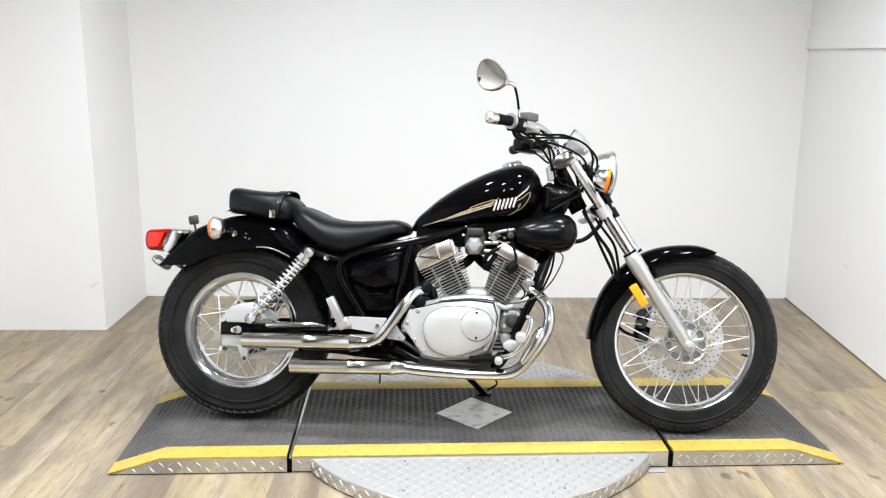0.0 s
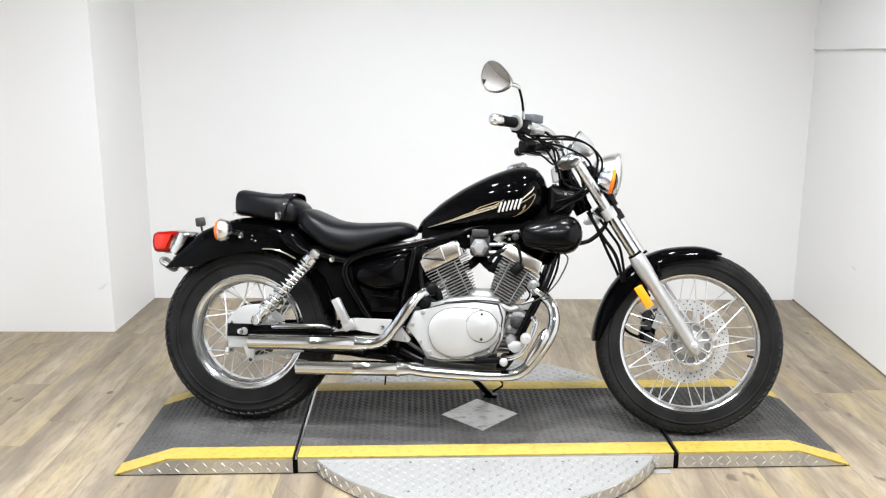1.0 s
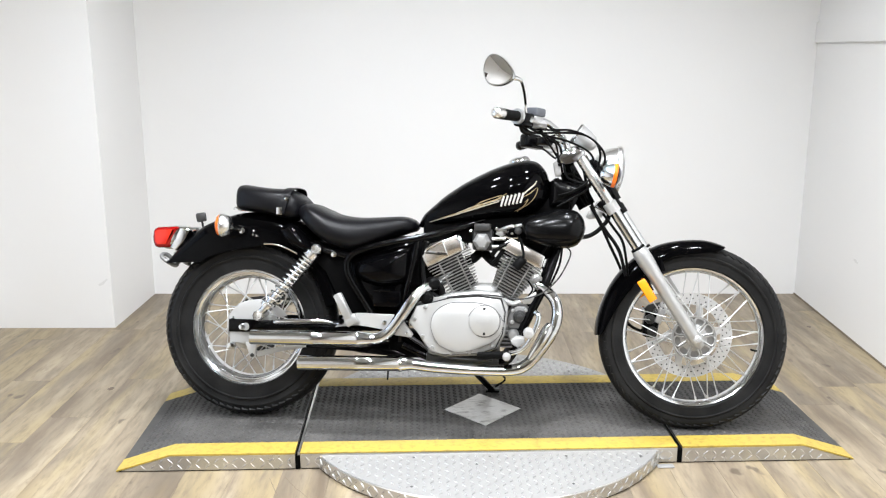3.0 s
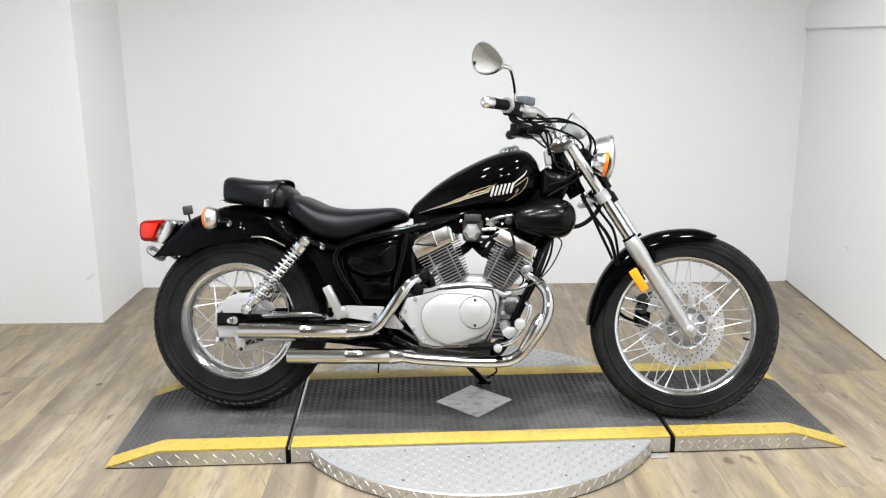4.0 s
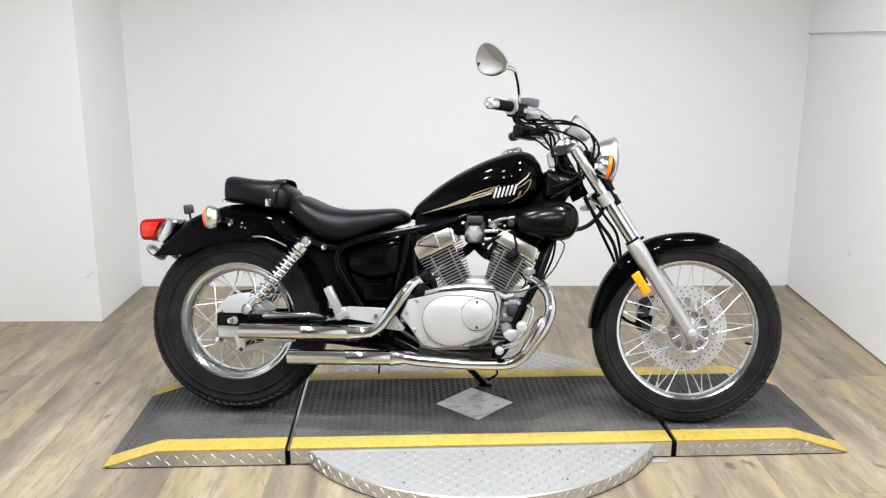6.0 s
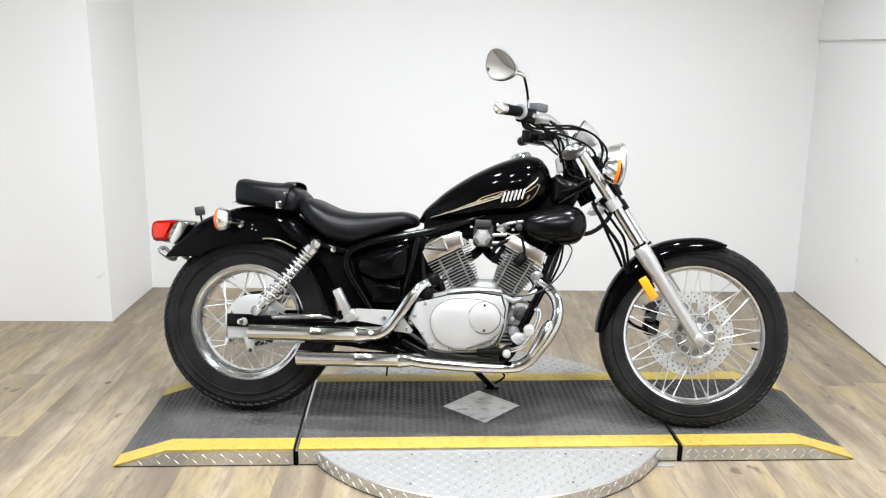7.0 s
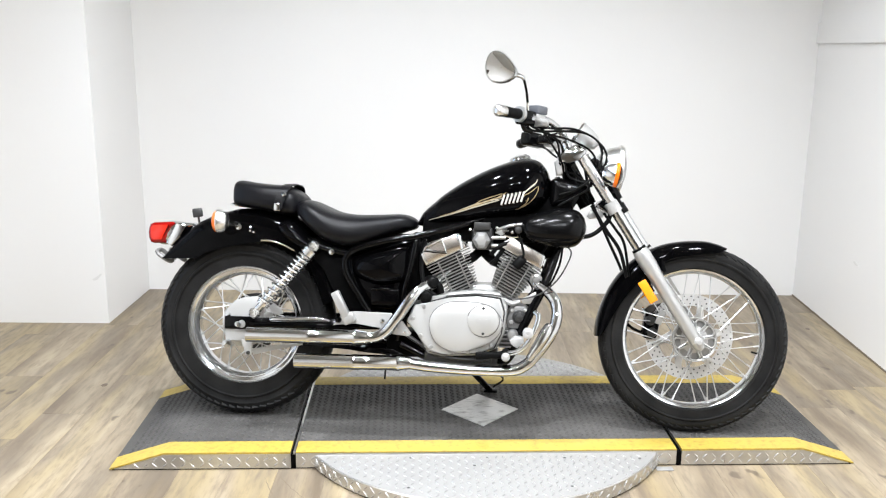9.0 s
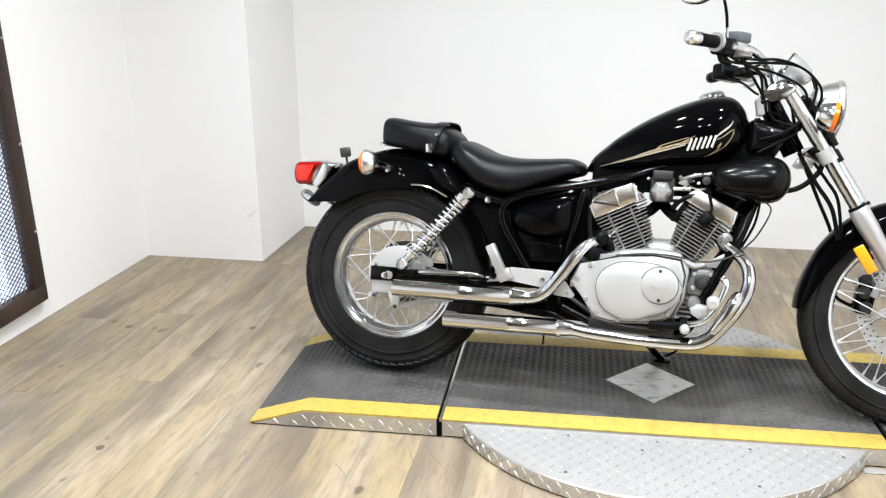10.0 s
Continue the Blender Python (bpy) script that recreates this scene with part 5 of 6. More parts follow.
# -- exhausts --
def exhaust(path_m, r_m, header, r_h, label):
    ex = part("silencer", bmesh.new(), PIPE, bike, label)
    (x0, z0), (x1, z1) = path_m
    ax = math.degrees(math.atan2(z1 - z0, x1 - x0))
    length = math.hypot(x1 - x0, z1 - z0)
    prof = [(0.013, 0.02), (r_m - 0.004, 0.0005), (r_m - 0.0005, -0.001), (r_m, 0.002), (r_m, length * 0.55), (r_m * 1.03, length * 0.56), (r_m * 1.03, length * 0.60), (r_m, length * 0.61), (r_m, length - 0.004), (r_m * 1.06, length - 0.002), (r_m * 1.06, length + 0.006), (r_m * 0.98, length + 0.010), (r_h * 1.12, length + 0.038), (r_h, length + 0.045)]
    m = Matrix.Translation((x0, -0.165, z0)) @ pose(0, 0, 0, 0, -ax) @ pose(0, 0, 0, 0, 0, -90)
    bm = lathe(bmesh.new(), prof, m, 32)
    bm.to_mesh(ex.data)
    ex.data.shade_smooth()
    ex.data.set_sharp_from_angle(angle=radians(38))
    part("outlet", lathe(bmesh.new(), [(0.0001, 0.022), (0.0135, 0.020)], m, 20), SATIN, ex)
    part("header_pipe", tube(bmesh.new(), header, r_h, 20, 7), PIPE, ex, "curved chrome header pipe")
    return ex


e1 = exhaust([(0.048, 0.281), (0.400, 0.2845)], 0.0245, [(0.438, -0.165, 0.2845), (0.470, -0.165, 0.288), (0.502, -0.165, 0.308), (0.538, -0.165, 0.356), (0.575, -0.160, 0.412), (0.607, -0.14, 0.447), (0.645, -0.10, 0.462), (0.69, -0.06, 0.50)], 0.0185, "polished chrome upper silencer")
e2 = exhaust([(0.208, 0.202), (0.540, 0.207)], 0.0245, [(0.582, -0.165, 0.206), (0.65, -0.165, 0.199), (0.787, -0.165, 0.194), (0.90, -0.165, 0.196), (0.945, -0.165, 0.212), (0.983, -0.160, 0.250), (1.026, -0.150, 0.312), (1.044, -0.14, 0.365), (1.040, -0.125, 0.412), (1.015, -0.11, 0.446), (0.975, -0.09, 0.475), (0.95, -0.05, 0.50)], 0.0180, "polished chrome lower silencer")
part("heat_shield", tube(bmesh.new(), [(0.957, -0.178, 0.235, 0.010), (0.99, -0.176, 0.285, 0.0175), (1.012, -0.168, 0.325, 0.0185), (1.02, -0.16, 0.345, 0.012)], 0.018, 16, 4), PIPE, e2)
part("clamp", block(bmesh.new(), (0.012, 0.045, 0.045), Matrix.Translation((0.545, -0.165, 0.207)), 0.008), CHROME, e2)
part("hanger_bracket", prism(bmesh.new(), [(0.42, 0.232), (0.44, 0.252), (0.52, 0.245), (0.56, 0.228), (0.50, 0.226)], -0.128, -0.120, 0.003), FRAMEBLACK, e2)
part("lower_frame_rail", prism(bmesh.new(), [(0.21, 0.240), (0.21, 0.253), (0.34, 0.264), (0.54, 0.268), (0.54, 0.226), (0.40, 0.226), (0.34, 0.238)], -0.080, -0.055, 0.004), FRAMEBLACK, bike)
part("drain_pin", tube(bmesh.new(), [(0.498, -0.12, 0.20), (0.494, -0.115, 0.145)], 0.003, 6, 0), RUBBER, e2)

# -- foot controls --
plate = part("peg_plate", prism(bmesh.new(), [(0.323, 0.318), (0.342, 0.336), (0.352, 0.360), (0.398, 0.366), (0.516, 0.364), (0.520, 0.345), (0.49, 0.312), (0.40, 0.330)], -0.150, -0.138, 0.003), BRIGHT, bike, "pale alloy bracket for the passenger footrest")
part("lower_gusset", prism(bmesh.new(), [(0.505, 0.318), (0.545, 0.345), (0.580, 0.300), (0.572, 0.290), (0.52, 0.296)], -0.142, -0.130, 0.003), BRIGHT, plate)
part("pivot_bolt", lathe(bmesh.new(), [(0.0001, -0.010), (0.008, -0.009), (0.011, 0.0)], Matrix.Translation((0.343, -0.150, 0.338)), 16), FRAMEBLACK, plate)
for x, z, r in ((0.487, 0.338, 0.0085), (0.560, 0.305, 0.005), (0.535, 0.318, 0.004)):
    part("plate_bolt", lathe(bmesh.new(), [(0.0001, -0.008), (r * 0.8, -0.007), (r, 0.0)], Matrix.Translation((x, -0.150, z)), 14), CHROME, plate)
bm = block(bmesh.new(), (0.027, 0.028, 0.092), Matrix.Translation((0.352, -0.162, 0.388)) @ pose(0, 0, 0, 0, -27), 0.005)
part("passenger_footrest", bm, ALLOY, bike, "folded-up silver passenger footrest")
part("footrest_hinge", block(bmesh.new(), (0.040, 0.030, 0.032), Matrix.Translation((0.380, -0.160, 0.344)) @ pose(0, 0, 0, 0, -27), 0.004), ALLOY, plate)
peg = part("rider_footrest", tube(bmesh.new(), [(0.885, -0.10, 0.247), (0.885, -0.24, 0.249)], 0.012, 14, 0), RUBBER, bike, "rider footrest with a white end cap")
part("end_cap", lathe(bmesh.new(), [(0.0001, -0.013), (0.010, -0.011), (0.013, -0.004), (0.013, 0.008)], Matrix.Translation((0.885, -0.243, 0.249)), 20), BRIGHT, peg)
part("rubber_pad", block(bmesh.new(), (0.085, 0.03, 0.020), Matrix.Translation((0.832, -0.17, 0.243)) @ pose(0, 0, 0, 0, -3), 0.005), RUBBER, peg)
pedal = part("brake_pedal", tube(bmesh.new(), [(0.875, -0.172, 0.247), (0.925, -0.190, 0.262), (0.955, -0.195, 0.292), (0.975, -0.195, 0.335), (0.984, -0.190, 0.372), (0.974, -0.18, 0.386)], 0.0085, 10, 5), CHROME, bike, "chrome brake pedal lever")
part("pedal_boss", lathe(bmesh.new(), [(0.0001, -0.012), (0.006, -0.011), (0.007, -0.013), (0.0155, -0.011), (0.017, 0.0), (0.017, 0.02)], Matrix.Translation((0.953, -0.205, 0.320)), 24), BRIGHT, pedal, "pale round pivot boss")
part("switch_cover", prism(bmesh.new(), [(0.896, 0.292), (0.915, 0.306), (0.940, 0.302), (0.942, 0.285), (0.920, 0.268), (0.900, 0.280)], -0.175, -0.13, 0.005), BRIGHT, pedal)
foot_m = bike.matrix_world.inverted()
foot = foot_m @ Vector((0.048, 0.175, 0.066))
stand = part("side_stand", tube(bmesh.new(), [(0.70, 0.10, 0.215), tuple(foot * 0.5 + Vector((0.70, 0.10, 0.215)) * 0.5), tuple(foot)], 0.011, 10, 4), FRAMEBLACK, bike, "black side stand, folded out")
part("stand_foot", block(bmesh.new(), (0.05, 0.03, 0.008), Matrix.Translation(foot) @ pose(0, 0, 0, 12), 0.003), FRAMEBLACK, stand)
part("stand_spring", tube(bmesh.new(), [(0.80, 0.10, 0.18), tuple(foot + Vector((0.045, -0.02, 0.05))), tuple(foot + Vector((0.01, -0.01, 0.015)))], 0.0035, 6, 4), FRAMEBLACK, stand)

# -- front fork --
FT, FB = Vector((1.098, 0, 0.908)), Vector((1.497, 0, 0.294))
for s in (-1, 1):
    o = Vector((0.045 if s > 0 else 0.0, s * 0.088, 0))
    t = part("fork_tube", tube(bmesh.new(), [tuple(FT + o), tuple(FT.lerp(FB, 0.60) + o)], 0.0175, 20, 0), CHROME, bike, "chrome fork tube")
    part("fork_slider", tube(bmesh.new(), [(*(FT.lerp(FB, 0.520) + o), 0.0235), (*(FT.lerp(FB, 0.535) + o), 0.0265), (*(FT.lerp(FB, 0.60) + o), 0.0265), (*(FT.lerp(FB, 0.66) + o), 0.0225), (*(FT.lerp(FB, 0.955) + o), 0.0205), (*(FT.lerp(FB, 1.01) + o), 0.0195), (*(FT.lerp(FB, 1.03) + o), 0.012)], 0.02, 24, 0), ALLOY, t, "silver fork slider")
    part("dust_seal", tube(bmesh.new(), [tuple(FT.lerp(FB, 0.510) + o), tuple(FT.lerp(FB, 0.525) + o)], 0.0235, 20, 0), RUBBER, t)
    part("upper_shroud", tube(bmesh.new(), [tuple(FT.lerp(FB, 0.03) + o), tuple(FT.lerp(FB, 0.285) + o)], 0.0178, 20, 0), BOWL if s < 0 else FRAMEBLACK, t, "bright upper fork shroud" if s < 0 else "")
    part("lower_clamp", tube(bmesh.new(), [tuple(FT.lerp(FB, 0.275) + o), tuple(FT.lerp(FB, 0.325) + o)], 0.0225, 20, 0), BRIGHT if s < 0 else FRAMEBLACK, t, "pale lower fork clamp" if s < 0 else "")
    part("axle_boss", lathe(bmesh.new(), [(0.0001, -0.118), (0.008, -0.117), (0.0095, -0.112), (0.014, -0.110), (0.015, -0.085)], Matrix.Translation((1.497, 0, 0.301)) @ Matrix.Diagonal((1, -s, 1, 1)), 16), BRIGHT, t)
    part("side_reflector", block(bmesh.new(), (0.028, 0.010, 0.078), Matrix.Translation((1.332, s * 0.112, 0.457)) @ pose(0, 0, 0, 0, -33), 0.003), ORANGE, t, "amber side reflector")
    part("reflector_stay", block(bmesh.new(), (0.022, 0.004, 0.03), Matrix.Translation((1.338, s * 0.104, 0.466)) @ pose(0, 0, 0, 0, -33), 0.001), FRAMEBLACK, t)
part("headlight_bracket", tube(bmesh.new(), [tuple(FT.lerp(FB, 0.06) + Vector((0.030, -0.045, 0.0))), tuple(FT.lerp(FB, 0.17) + Vector((0.036, -0.045, 0.0))), tuple(FT.lerp(FB, 0.26) + Vector((0.032, -0.045, 0.0)))], 0.021, 12, 3), FRAMEBLACK, bike, "black bracket behind the headlight")
yoke = part("triple_clamp", bmesh.new(), CHROME, bike, "silver upper fork yoke")
bm = bmesh.new()
prism(bm, [(1.036, 0.878), (1.046, 0.900), (1.068, 0.914), (1.108, 0.916), (1.127, 0.903), (1.114, 0.878), (1.075, 0.863), (1.045, 0.862)], -0.108, 0.108, 0.010, 3, 3)
bm.to_mesh(yoke.data)
yoke.data.shade_smooth()
yoke.data.set_sharp_from_angle(angle=radians(38))
part("lock_housing", prism(bmesh.new(), [(1.026, 0.866), (1.040, 0.878), (1.059, 0.877), (1.061, 0.838), (1.048, 0.824), (1.034, 0.824)], -0.088, -0.050, 0.005, 0, 3), BRIGHT, bike, "pale alloy lock housing under the yoke")
part("lower_yoke", block(bmesh.new(), (0.06, 0.17, 0.028), Matrix.Translation(FT.lerp(FB, 0.30) + Vector((-0.015, 0, 0))) @ pose(0, 0, 0, 0, 33), 0.008, 3), FRAMEBLACK, bike, "black lower fork yoke")
for s in (-1, 1):
    part("fork_cap", lathe(bmesh.new(), [(0.0001, 0.016), (0.012, 0.014), (0.018, 0.008), (0.019, 0.0)], Matrix.Translation(FT + Vector((0, s * 0.088, 0))) @ pose(0, 0, 0, 90, 0, 0), 20), CHROME, yoke)
    part("bar_riser", tube(bmesh.new(), [(1.075, s * 0.045, 0.895), (1.062, s * 0.045, 0.940)], 0.017, 14, 0), CHROME, yoke)

# front mudguard
fg = part("front_fender", shell(bmesh.new(),
    [(1.176, 0.300), (1.179, 0.335), (1.187, 0.374), (1.202, 0.419), (1.228, 0.473), (1.264, 0.522), (1.310, 0.565), (1.374, 0.601), (1.440, 0.618), (1.515, 0.623), (1.563, 0.615), (1.594, 0.603)],
    [(1.196, 0.306), (1.213, 0.335), (1.228, 0.365), (1.249, 0.402), (1.277, 0.443), (1.309, 0.482), (1.345, 0.520), (1.385, 0.547), (1.430, 0.568), (1.500, 0.578), (1.555, 0.585), (1.585, 0.594)], 0.056, 4, 22, 0.8), BLACK, bike, "glossy black front fender")
for s in (-1, 1):
    part("fender_bracket", prism(bmesh.new(), [(1.362, 0.560), (1.384, 0.566), (1.398, 0.520), (1.380, 0.515), (1.366, 0.53)], min(s * 0.062, s * 0.057), max(s * 0.062, s * 0.057), 0.002), BLACK, fg)
# brake caliper on the left fork leg
cal = part("brake_caliper", block(bmesh.new(), (0.052, 0.055, 0.088), Matrix.Translation((1.370, 0.055, 0.332)) @ pose(0, 0, 0, 0, 8), 0.016, 3), FRAMEBLACK, bike, "dark brake caliper beside the disc")
for cx, cz in ((1.365, 0.352), (1.372, 0.312)):
    part("piston_boss", lathe(bmesh.new(), [(0.0001, -0.012), (0.014, -0.010), (0.017, 0.0), (0.017, 0.01)], Matrix.Translation((cx, 0.026, cz)), 18), GREY, cal)
part("caliper_bracket", prism(bmesh.new(), [(1.335, 0.375), (1.36, 0.40), (1.40, 0.41), (1.415, 0.385), (1.385, 0.36)], 0.040, 0.055, 0.003), GREY, cal)
part("bleed_nipple", tube(bmesh.new(), [(1.348, 0.03, 0.375), (1.338, 0.025, 0.395)], 0.004, 8, 0), CHROME, cal)
part("caliper_pad_plate", block(bmesh.new(), (0.022, 0.012, 0.05), Matrix.Translation((1.397, 0.02, 0.365)) @ pose(0, 0, 0, 0, 20), 0.003), BRIGHT, cal)
part("brake_hose", tube(bmesh.new(), [(1.36, 0.07, 0.30), (1.30, 0.075, 0.33), (1.27, 0.08, 0.40), (1.28, 0.085, 0.49), (1.22, 0.06, 0.62), (1.16, 0.04, 0.75), (1.12, -0.02, 0.90)], 0.005, 8, 6), RUBBER, cal)

# headlight, signals
HL = Matrix.Translation((1.232, 0, 0.848)) @ pose(0, 0, 0, 0, 6) @ pose(0, 0, 0, 0, 0, -90)
hd = part("headlight", lathe(bmesh.new(), [(0.0001, -0.075), (0.03, -0.072), (0.055, -0.055), (0.073, -0.025), (0.080, 0.0), (0.085, 0.003), (0.086, 0.012), (0.081, 0.018), (0.076, 0.016)], HL, 44), BOWL, bike, "chrome headlight bowl with a clear lens")
part("reflector_bowl", lathe(bmesh.new(), [(0.0001, -0.055), (0.04, -0.042), (0.068, -0.012), (0.076, 0.010)], HL, 40), CHROME, hd)
part("lens", lathe(bmesh.new(), [(0.0001, 0.034), (0.03, 0.032), (0.058, 0.025), (0.077, 0.015), (0.077, 0.011), (0.058, 0.021), (0.03, 0.028), (0.0001, 0.030)], HL, 40), CLEAR, hd)
part("headlight_stay", block(bmesh.new(), (0.03, 0.15, 0.018), Matrix.Translation((1.205, 0, 0.772)), 0.005), BLACK, hd)
for s in (-1, 1):
    m = Matrix.Translation((1.208, s * 0.150, 0.825)) @ pose(0, 0, 0, 0, 10) @ pose(0, 0, 0, 0, 0, -90)
    sg = part("front_turn_signal", lathe(bmesh.new(), [(0.0001, -0.035), (0.020, -0.032), (0.032, -0.018), (0.0375, 0.0), (0.0375, 0.004)], m, 32), CHROME, bike, "chrome front turn signal with an amber ring")
    part("amber_ring", lathe(bmesh.new(), [(0.030, 0.004), (0.0392, 0.003), (0.0392, 0.014), (0.034, 0.016), (0.030, 0.014)], m, 32, True), AMBER, sg, "amber lens ring")
    part("clear_cap", lathe(bmesh.new(), [(0.0001, 0.030), (0.018, 0.028), (0.034, 0.019), (0.034, 0.016), (0.018, 0.024), (0.0001, 0.026)], m, 32), CLEAR, sg)
    part("stem", tube(bmesh.new(), [(1.195, s * 0.10, 0.80), (1.195, s * 0.15, 0.815)], 0.009, 10, 0), CHROME, sg)
    part("mount_bolt", lathe(bmesh.new(), [(0.0001, -0.01), (0.011, -0.008), (0.013, 0.006)], Matrix.Translation((1.196, s * 0.112, 0.80)) @ Matrix.Diagonal((1, -s, 1, 1)), 14), BLACK, sg)
GM = Matrix.Translation((1.110, 0, 0.970)) @ pose(0, 0, 0, 0, -56) @ pose(0, 0, 0, 90)
gauge = part("speedometer", lathe(bmesh.new(), [(0.0001, -0.074), (0.016, -0.070), (0.027, -0.056), (0.034, -0.03), (0.037, 0.0), (0.0375, 0.004)], GM, 36), ALLOY, bike, "silver speedometer above the fork yoke")
part("bezel", lathe(bmesh.new(), [(0.0375, -0.002), (0.0395, 0.004), (0.037, 0.010), (0.032, 0.008)], GM, 36), CHROME, gauge)
part("dial", lathe(bmesh.new(), [(0.0001, 0.004), (0.034, 0.004)], GM, 32), SATIN, gauge)

# handlebar
bar = part("handlebar", bmesh.new(), CHROME, bike, "swept-back chrome handlebar")
right = [(1.060, 0.0, 0.940), (1.060, -0.06, 0.940), (1.045, -0.12, 0.955), (1.00, -0.19, 0.983), (0.938, -0.240, 0.992), (0.900, -0.29, 0.991), (0.850, -0.352, 0.991)]


def steer(p):
    """The left end stands further forward: the bars are turned a little to the right."""
    k = max(0.0, p[1]) / 0.36
    return (p[0] + 0.075 * k, p[1], p[2] - 0.022 * k)


bm = tube(bmesh.new(), [steer((x, -y, z)) for x, y, z in right[::-1]] + right[1:], 0.0112, 12, 6)
bm.to_mesh(bar.data)
bar.data.shade_smooth()
for s in (-1, 1):
    def put(p):
        return steer((p[0], p[1] * -s, p[2]))
    part("grip", tube(bmesh.new(), [(*put((0.907, -0.279, 0.992)), 0.0165), (*put((0.882, -0.312, 0.991)), 0.0160), (*put((0.862, -0.337, 0.991)), 0.0175)], 0.016, 18, 3), RUBBER, bar, "ribbed black rubber grip")
    part("bar_end", tube(bmesh.new(), [(*put((0.862, -0.337, 0.991)), 0.0165), (*put((0.854, -0.347, 0.991)), 0.0180), (*put((0.842, -0.362, 0.991)), 0.0175), (*put((0.838, -0.367, 0.991)), 0.0135), (*put((0.836, -0.369, 0.991)), 0.008)], 0.02, 18, 0), BOWL if s < 0 else SATIN, bar, "chrome bar end" if s < 0 else "")
    part("switch_housing", block(bmesh.new(), (0.050, 0.046, 0.044), Matrix.Translation(put((0.926, -0.256, 0.984))) @ pose(0, 0, 0, 0, 8, s * 45), 0.008, 3), SATIN, bar)
    part("grip_flange", tube(bmesh.new(), [put((0.911, -0.274, 0.992)), put((0.904, -0.283, 0.992))], 0.024, 20, 0), ALLOY, bar)
    part("lever", tube(bmesh.new(), [put((0.985, -0.235, 0.975)), put((0.992, -0.275, 0.968)), put((0.972, -0.325, 0.964)), put((0.948, -0.362, 0.968))], 0.0052, 8, 4), ALLOY, bar, "alloy lever")
    part("lever_perch", block(bmesh.new(), (0.04, 0.03, 0.022), Matrix.Translation(put((0.975, -0.235, 0.972))) @ pose(0, 0, 0, 0, 0, s * 45), 0.005), ALLOY, bar)
    if s > 0:
        continue
    mir = part("mirror", tube(bmesh.new(), [put((0.9305, -0.280, 1.028)), put((0.9265, -0.295, 1.055)), put((0.920, -0.312, 1.080)), put((0.915, -0.322, 1.092))], 0.0040, 10, 5), FRAMEBLACK, bike, "teardrop rear-view mirror with a chrome shell on a dark stem")
    part("stem_foot", tube(bmesh.new(), [(*put((0.932, -0.262, 0.992)), 0.0066), (*put((0.9318, -0.266, 1.000)), 0.0064), (*put((0.9315, -0.269, 1.006)), 0.0048), (*put((0.9305, -0.280, 1.030)), 0.0046)], 0.005, 12, 0), BOWL, mir, "bright threaded foot of the stem")
    part("mirror_joint", tube(bmesh.new(), [(*put((0.9165, -0.320, 1.089)), 0.0045), (*put((0.914, -0.323, 1.094)), 0.0062), (*put((0.904, -0.329, 1.098)), 0.0066), (*put((0.884, -0.336, 1.101)), 0.0085)], 0.006, 12, 3), CHROME, mir, "chrome joint between stem and shell")
    outline = [(-0.053, -0.004), (-0.050, 0.030), (-0.030, 0.048), (0.000, 0.040), (0.030, 0.014), (0.046, -0.014), (0.036, -0.030), (0.005, -0.040), (-0.034, -0.033)]
    mm = Matrix.Translation((0.850, -0.345, 1.119)) @ pose(0, 0, 0, -4, 0, -25) @ Matrix.Diagonal((1.0, 1, 1.10, 1))
    rings = []
    for f, y in ((1.0, 0.0), (1.05, 0.006), (1.0, 0.016), (0.80, 0.028), (0.45, 0.036), (0.1, 0.038)):
        rings.append([put(mm @ Vector((p[0] * f, y, p[1] * f))) for p in curve_through(outline, 4, True)])
    part("mirror_shell", loft(bmesh.new(), rings), CHROME, mir)
    bm = bmesh.new()
    loft(bm, [[put(mm @ Vector((p[0] * f, -0.0035 + 0.0032 * f * f, p[1] * f))) for p in curve_through(outline, 4, True)] for f in (0.93, 0.75, 0.55, 0.35, 0.15, 0.02)], caps=False)
    part("mirror_glass", bm, MIRROR, mir, "slightly domed mirror glass", smooth=60)
tank_res = part("master_cylinder", block(bmesh.new(), (0.046, 0.050, 0.026), Matrix.Translation((0.962, -0.225, 1.012)) @ pose(0, 0, 0, 0, 4, -38), 0.005), RESERVOIR, bar, "blue-grey brake fluid reservoir")
part("reservoir_body", block(bmesh.new(), (0.040, 0.042, 0.02), Matrix.Translation((0.960, -0.226, 0.990)) @ pose(0, 0, 0, 0, 4, -38), 0.006), ALLOY, bar)
part("perch_bolt", lathe(bmesh.new(), [(0.0001, -0.020), (0.010, -0.018), (0.013, -0.008), (0.013, 0.01)], Matrix.Translation((0.945, -0.252, 0.985)), 16), CHROME, bar)
part("brake_switch", block(bmesh.new(), (0.05, 0.03, 0.018), Matrix.Translation((0.972, -0.215, 0.966)) @ pose(0, 0, 0, 0, 6, -38), 0.005), SATIN, bar)
part("throttle_collar", tube(bmesh.new(), [(0.918, -0.262, 0.965), (0.925, -0.255, 0.950), (0.945, -0.24, 0.945)], 0.008, 10, 4), SATIN, bar)
for a, c in (((0.957, 0.24, 0.973), (0.07, 0.05, 0.05)), ((1.005, 0.20, 0.968), (0.05, 0.05, 0.03))):
    part("left_switchgear", block(bmesh.new(), c, Matrix.Translation(a) @ pose(0, 0, 0, 0, 5, 40), 0.010, 3), SATIN, bar, "black switch housing")
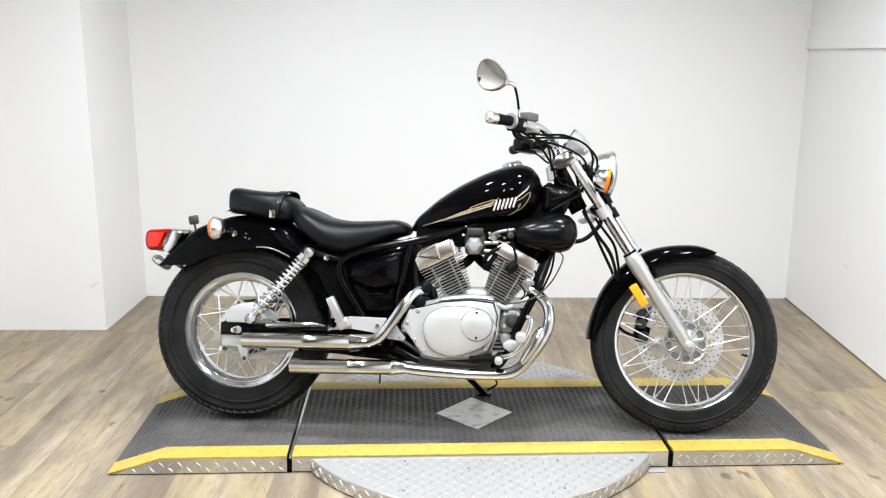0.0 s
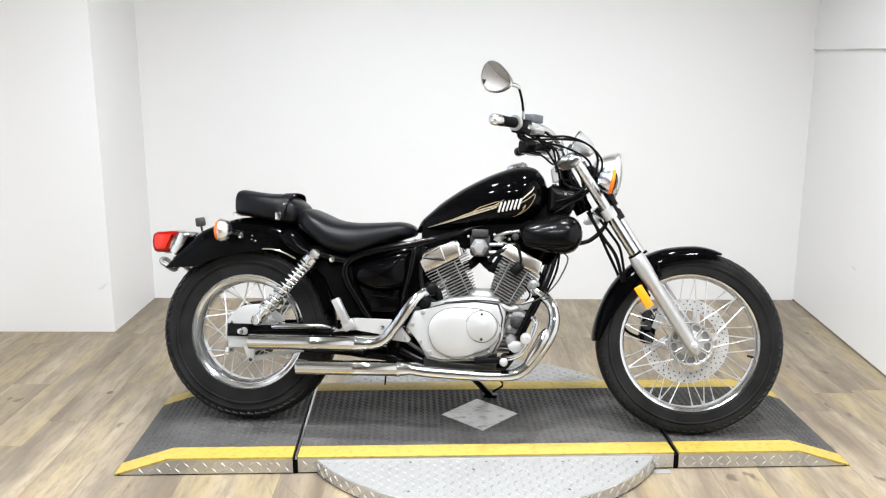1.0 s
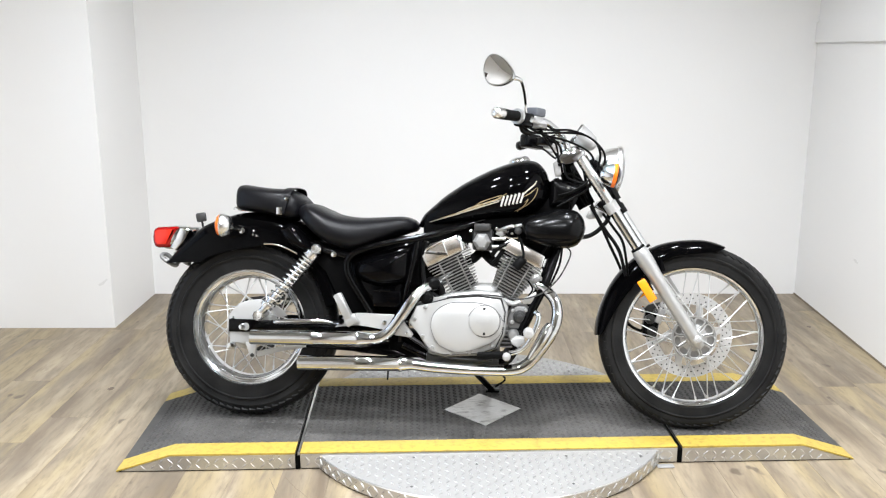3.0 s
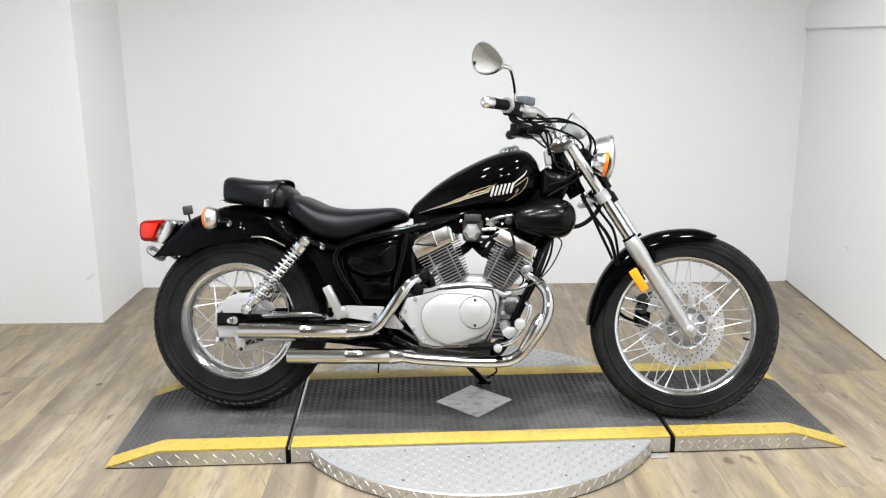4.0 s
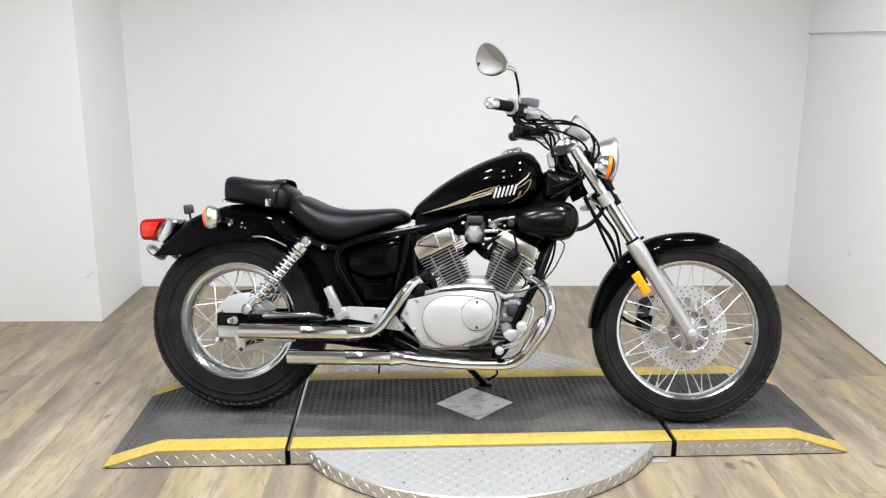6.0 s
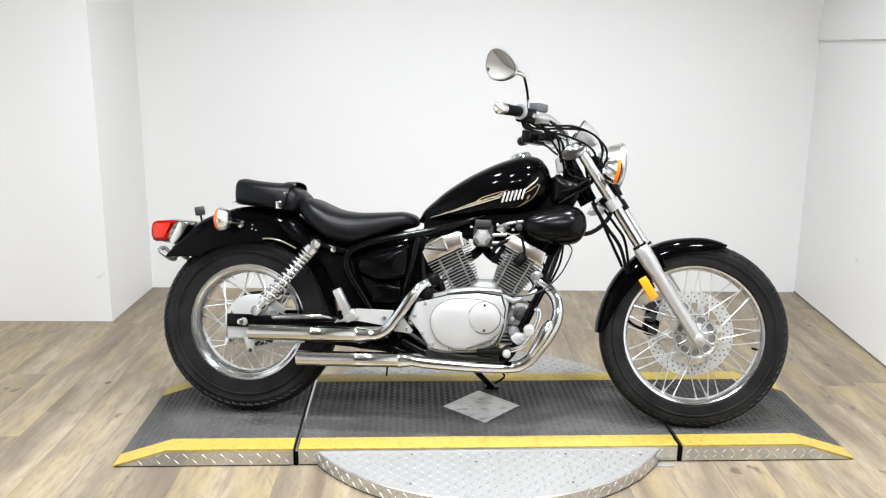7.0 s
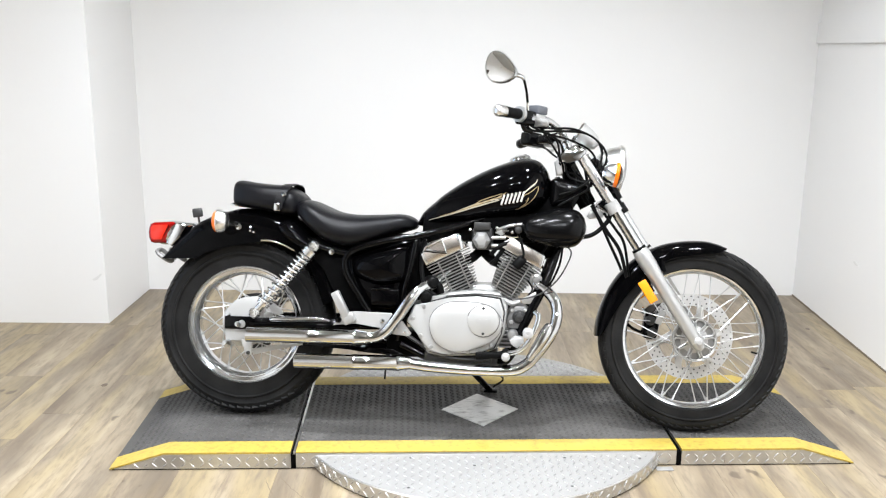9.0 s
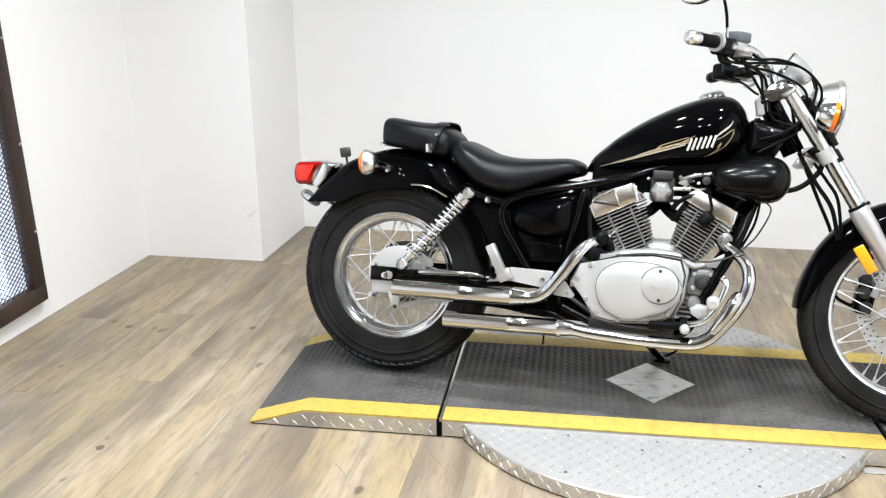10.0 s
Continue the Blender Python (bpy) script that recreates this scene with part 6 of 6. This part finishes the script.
# cables sweeping to the headlight
for p in ([(0.925, -0.26, 0.990), (0.935, -0.245, 0.957), (0.965, -0.22, 0.948), (1.048, -0.15, 0.958), (1.124, -0.10, 0.957), (1.172, -0.08, 0.927), (1.194, -0.07, 0.891), (1.184, -0.06, 0.849), (1.13, -0.03, 0.77)],
          [(0.935, -0.25, 0.965), (0.99, -0.20, 0.945), (1.068, -0.12, 0.935), (1.134, -0.10, 0.906), (1.160, -0.06, 0.87), (1.15, -0.04, 0.79)],
          [(0.96, 0.24, 0.965), (1.04, 0.15, 0.985), (1.11, 0.05, 0.985), (1.165, 0.0, 0.95), (1.185, 0.0, 0.89), (1.15, 0.02, 0.80)],
          [(0.97, -0.22, 0.962), (1.01, -0.15, 0.92), (1.05, -0.10, 0.86), (1.06, -0.07, 0.80), (1.09, -0.06, 0.74)],
          [(0.98, -0.21, 0.955), (1.03, -0.14, 0.925), (1.048, -0.08, 0.85), (1.09, -0.06, 0.83), (1.14, -0.06, 0.80)],
          [(1.021, -0.13, 0.942), (1.045, -0.11, 0.918), (1.058, -0.10, 0.864), (1.071, -0.095, 0.821), (1.107, -0.095, 0.804), (1.131, -0.095, 0.800), (1.135, -0.095, 0.78), (1.09, -0.095, 0.752), (1.042, -0.09, 0.724)],
          [(0.94, -0.245, 0.975), (1.00, -0.19, 0.962), (1.08, -0.13, 0.968), (1.15, -0.09, 0.945), (1.178, -0.08, 0.905), (1.165, -0.07, 0.84), (1.12, -0.05, 0.79)],
          [(0.95, 0.235, 0.955), (1.00, 0.15, 0.935), (1.03, 0.05, 0.90), (1.075, -0.03, 0.86), (1.10, -0.06, 0.80), (1.085, -0.07, 0.74)],
          [(1.045, -0.085, 0.76), (1.09, -0.10, 0.775), (1.13, -0.10, 0.80), (1.16, -0.09, 0.835)]):
    part("control_cable", tube(bmesh.new(), p, 0.0037, 8, 7), RUBBER, bike, "black control cable")
for p, r in (([(1.150, -0.07, 0.73), (1.181, -0.07, 0.678), (1.208, -0.07, 0.638), (1.233, -0.07, 0.605), (1.251, -0.065, 0.57), (1.27, -0.06, 0.50)], 0.0058),
             ([(1.19, -0.07, 0.705), (1.229, -0.07, 0.654), (1.254, -0.07, 0.618), (1.267, -0.065, 0.57), (1.278, -0.05, 0.50)], 0.0045),
             ([(1.09, -0.06, 0.62), (1.125, -0.06, 0.625), (1.152, -0.06, 0.632), (1.179, -0.06, 0.650), (1.206, -0.06, 0.681), (1.215, -0.05, 0.71)], 0.0072)):
    part("brake_line", tube(bmesh.new(), p, r, 10, 6), RUBBER, bike, "thick black hose down to the front brake")
part("hose_bracket", prism(bmesh.new(), [(1.137, 0.694), (1.151, 0.716), (1.194, 0.709), (1.190, 0.691), (1.148, 0.685)], -0.056, -0.045, 0.003), ALLOY, bike, "pale hose bracket under the yoke")
head = part("steering_head_cover", pillow(bmesh.new(), [(1.018, 0.728), (1.016, 0.770), (1.022, 0.809), (1.055, 0.815), (1.092, 0.804), (1.133, 0.789), (1.126, 0.770), (1.085, 0.746), (1.040, 0.725)], -0.088, -0.030, 3), SATIN, bike, "glossy black cover beside the steering head")
part("cover_screw", lathe(bmesh.new(), [(0.0001, -0.005), (0.005, -0.004), (0.0065, 0.0)], Matrix.Translation((1.075, -0.083, 0.785)), 12), CHROME, head)
part("cover_tube", tube(bmesh.new(), [(1.03, -0.075, 0.735), (1.08, -0.09, 0.75), (1.125, -0.085, 0.78)], 0.006, 8, 5), FRAMEBLACK, head)

# ---- floor of oak-look planks, running front to back ----
floor = tagged(part("floor", span(bmesh.new(), WEST - 0.1, EAST + 0.1, SOUTH - 0.1, NORTH + 0.1, -0.12, -0.004), GAP, smooth=0), "oak-look vinyl plank floor", "floor", kind="structure")
PLANK_W, PLANK_L = 0.152, 1.22


def plank_mesh(length):
    bm = bmesh.new()
    w, h, b = PLANK_W / 2 - 0.0002, length / 2 - 0.0002, 0.0004
    rings = [[(sx * (w - i), sy * (h - i), z) for sx, sy in ((-1, -1), (1, -1), (1, 1), (-1, 1))] for i, z in ((0, -0.006), (0, -b), (b, 0.0))]
    loft(bm, rings)
    me = bpy.data.meshes.new("plank")
    bmesh.ops.recalc_face_normals(bm, faces=bm.faces)
    bm.to_mesh(me)
    bm.free()
    me.materials.append(OAK)
    return me


meshes = {}
rng = random.Random(7)
x = WEST - 0.05
col = 0
while x < EAST + 0.02:
    y = SOUTH - rng.random() * PLANK_L
    while y < NORTH + 0.02:
        a, b = max(y, SOUTH - 0.02), min(y + PLANK_L, NORTH + 0.02)
        length = round(b - a, 3)
        if length > 0.02:
            if length not in meshes:
                meshes[length] = plank_mesh(length)
            o = new("plank", meshes[length])
            o.parent = floor
            o.location = (x + PLANK_W / 2, (a + b) / 2, 0)
        y += PLANK_L
    x += PLANK_W


# ---- fine cracks in the floor's wear layer, before the platform ----
def crack(points):
    bm = bmesh.new()
    pts = [Vector(q) for q in curve_through([(a, b, 0.0008) for a, b in points], 8)]
    n = len(pts)
    rng = random.Random(int(abs(points[0][0]) * 1000))
    left, right = [], []
    for i, q in enumerate(pts):
        d = (pts[min(i + 1, n - 1)] - pts[max(i - 1, 0)]).normalized()
        side = Vector((-d.y, d.x, 0)) * (0.0003 + 0.0009 * math.sin(math.pi * i / (n - 1)))
        q = q + Vector((rng.uniform(-1, 1), rng.uniform(-1, 1), 0)) * 0.0012
        left.append(bm.verts.new(q + side))
        right.append(bm.verts.new(q - side))
    for i in range(n - 1):
        bm.faces.new((right[i], right[i + 1], left[i + 1], left[i]))
    part("crack", bm, GAP, floor, "fine dark crack in the floor", smooth=0)


for line in (((-0.849, -0.498), (-0.829, -0.517), (-0.797, -0.557)),
             ((-0.951, -0.36), (-0.942, -0.433), (-0.94, -0.522)),
             ((-0.672, -0.371), (-0.652, -0.423), (-0.626, -0.482)),
             ((-0.63, -0.356), (-0.587, -0.428), (-0.525, -0.507))):
    crack(line)


# ---- dark knots in the planks ----
KNOT = surface("dark_knot", (0.075, 0.052, 0.036), 0.5, worn=(0.14, 0.10, 0.07), coarse=60, wear=0.5)
rng = random.Random(3)
for x, y in ((1.615, 1.12), (-1.43, 0.363), (-1.518, -0.531), (-1.895, 0.301)):
    size = rng.uniform(0.007, 0.012)
    rim = [(size * (1 + rng.uniform(-0.25, 0.25)) * math.cos(2 * math.pi * k / 11) * 1.2, size * (1.5 + rng.uniform(-0.3, 0.3)) * math.sin(2 * math.pi * k / 11)) for k in range(11)]
    bm = bmesh.new()
    loft(bm, [[(x + a, y + b, z) for a, b in rim] for z in (-0.001, 0.0006)])
    part("knot", bm, KNOT, floor, "dark knot in the plank", smooth=0)
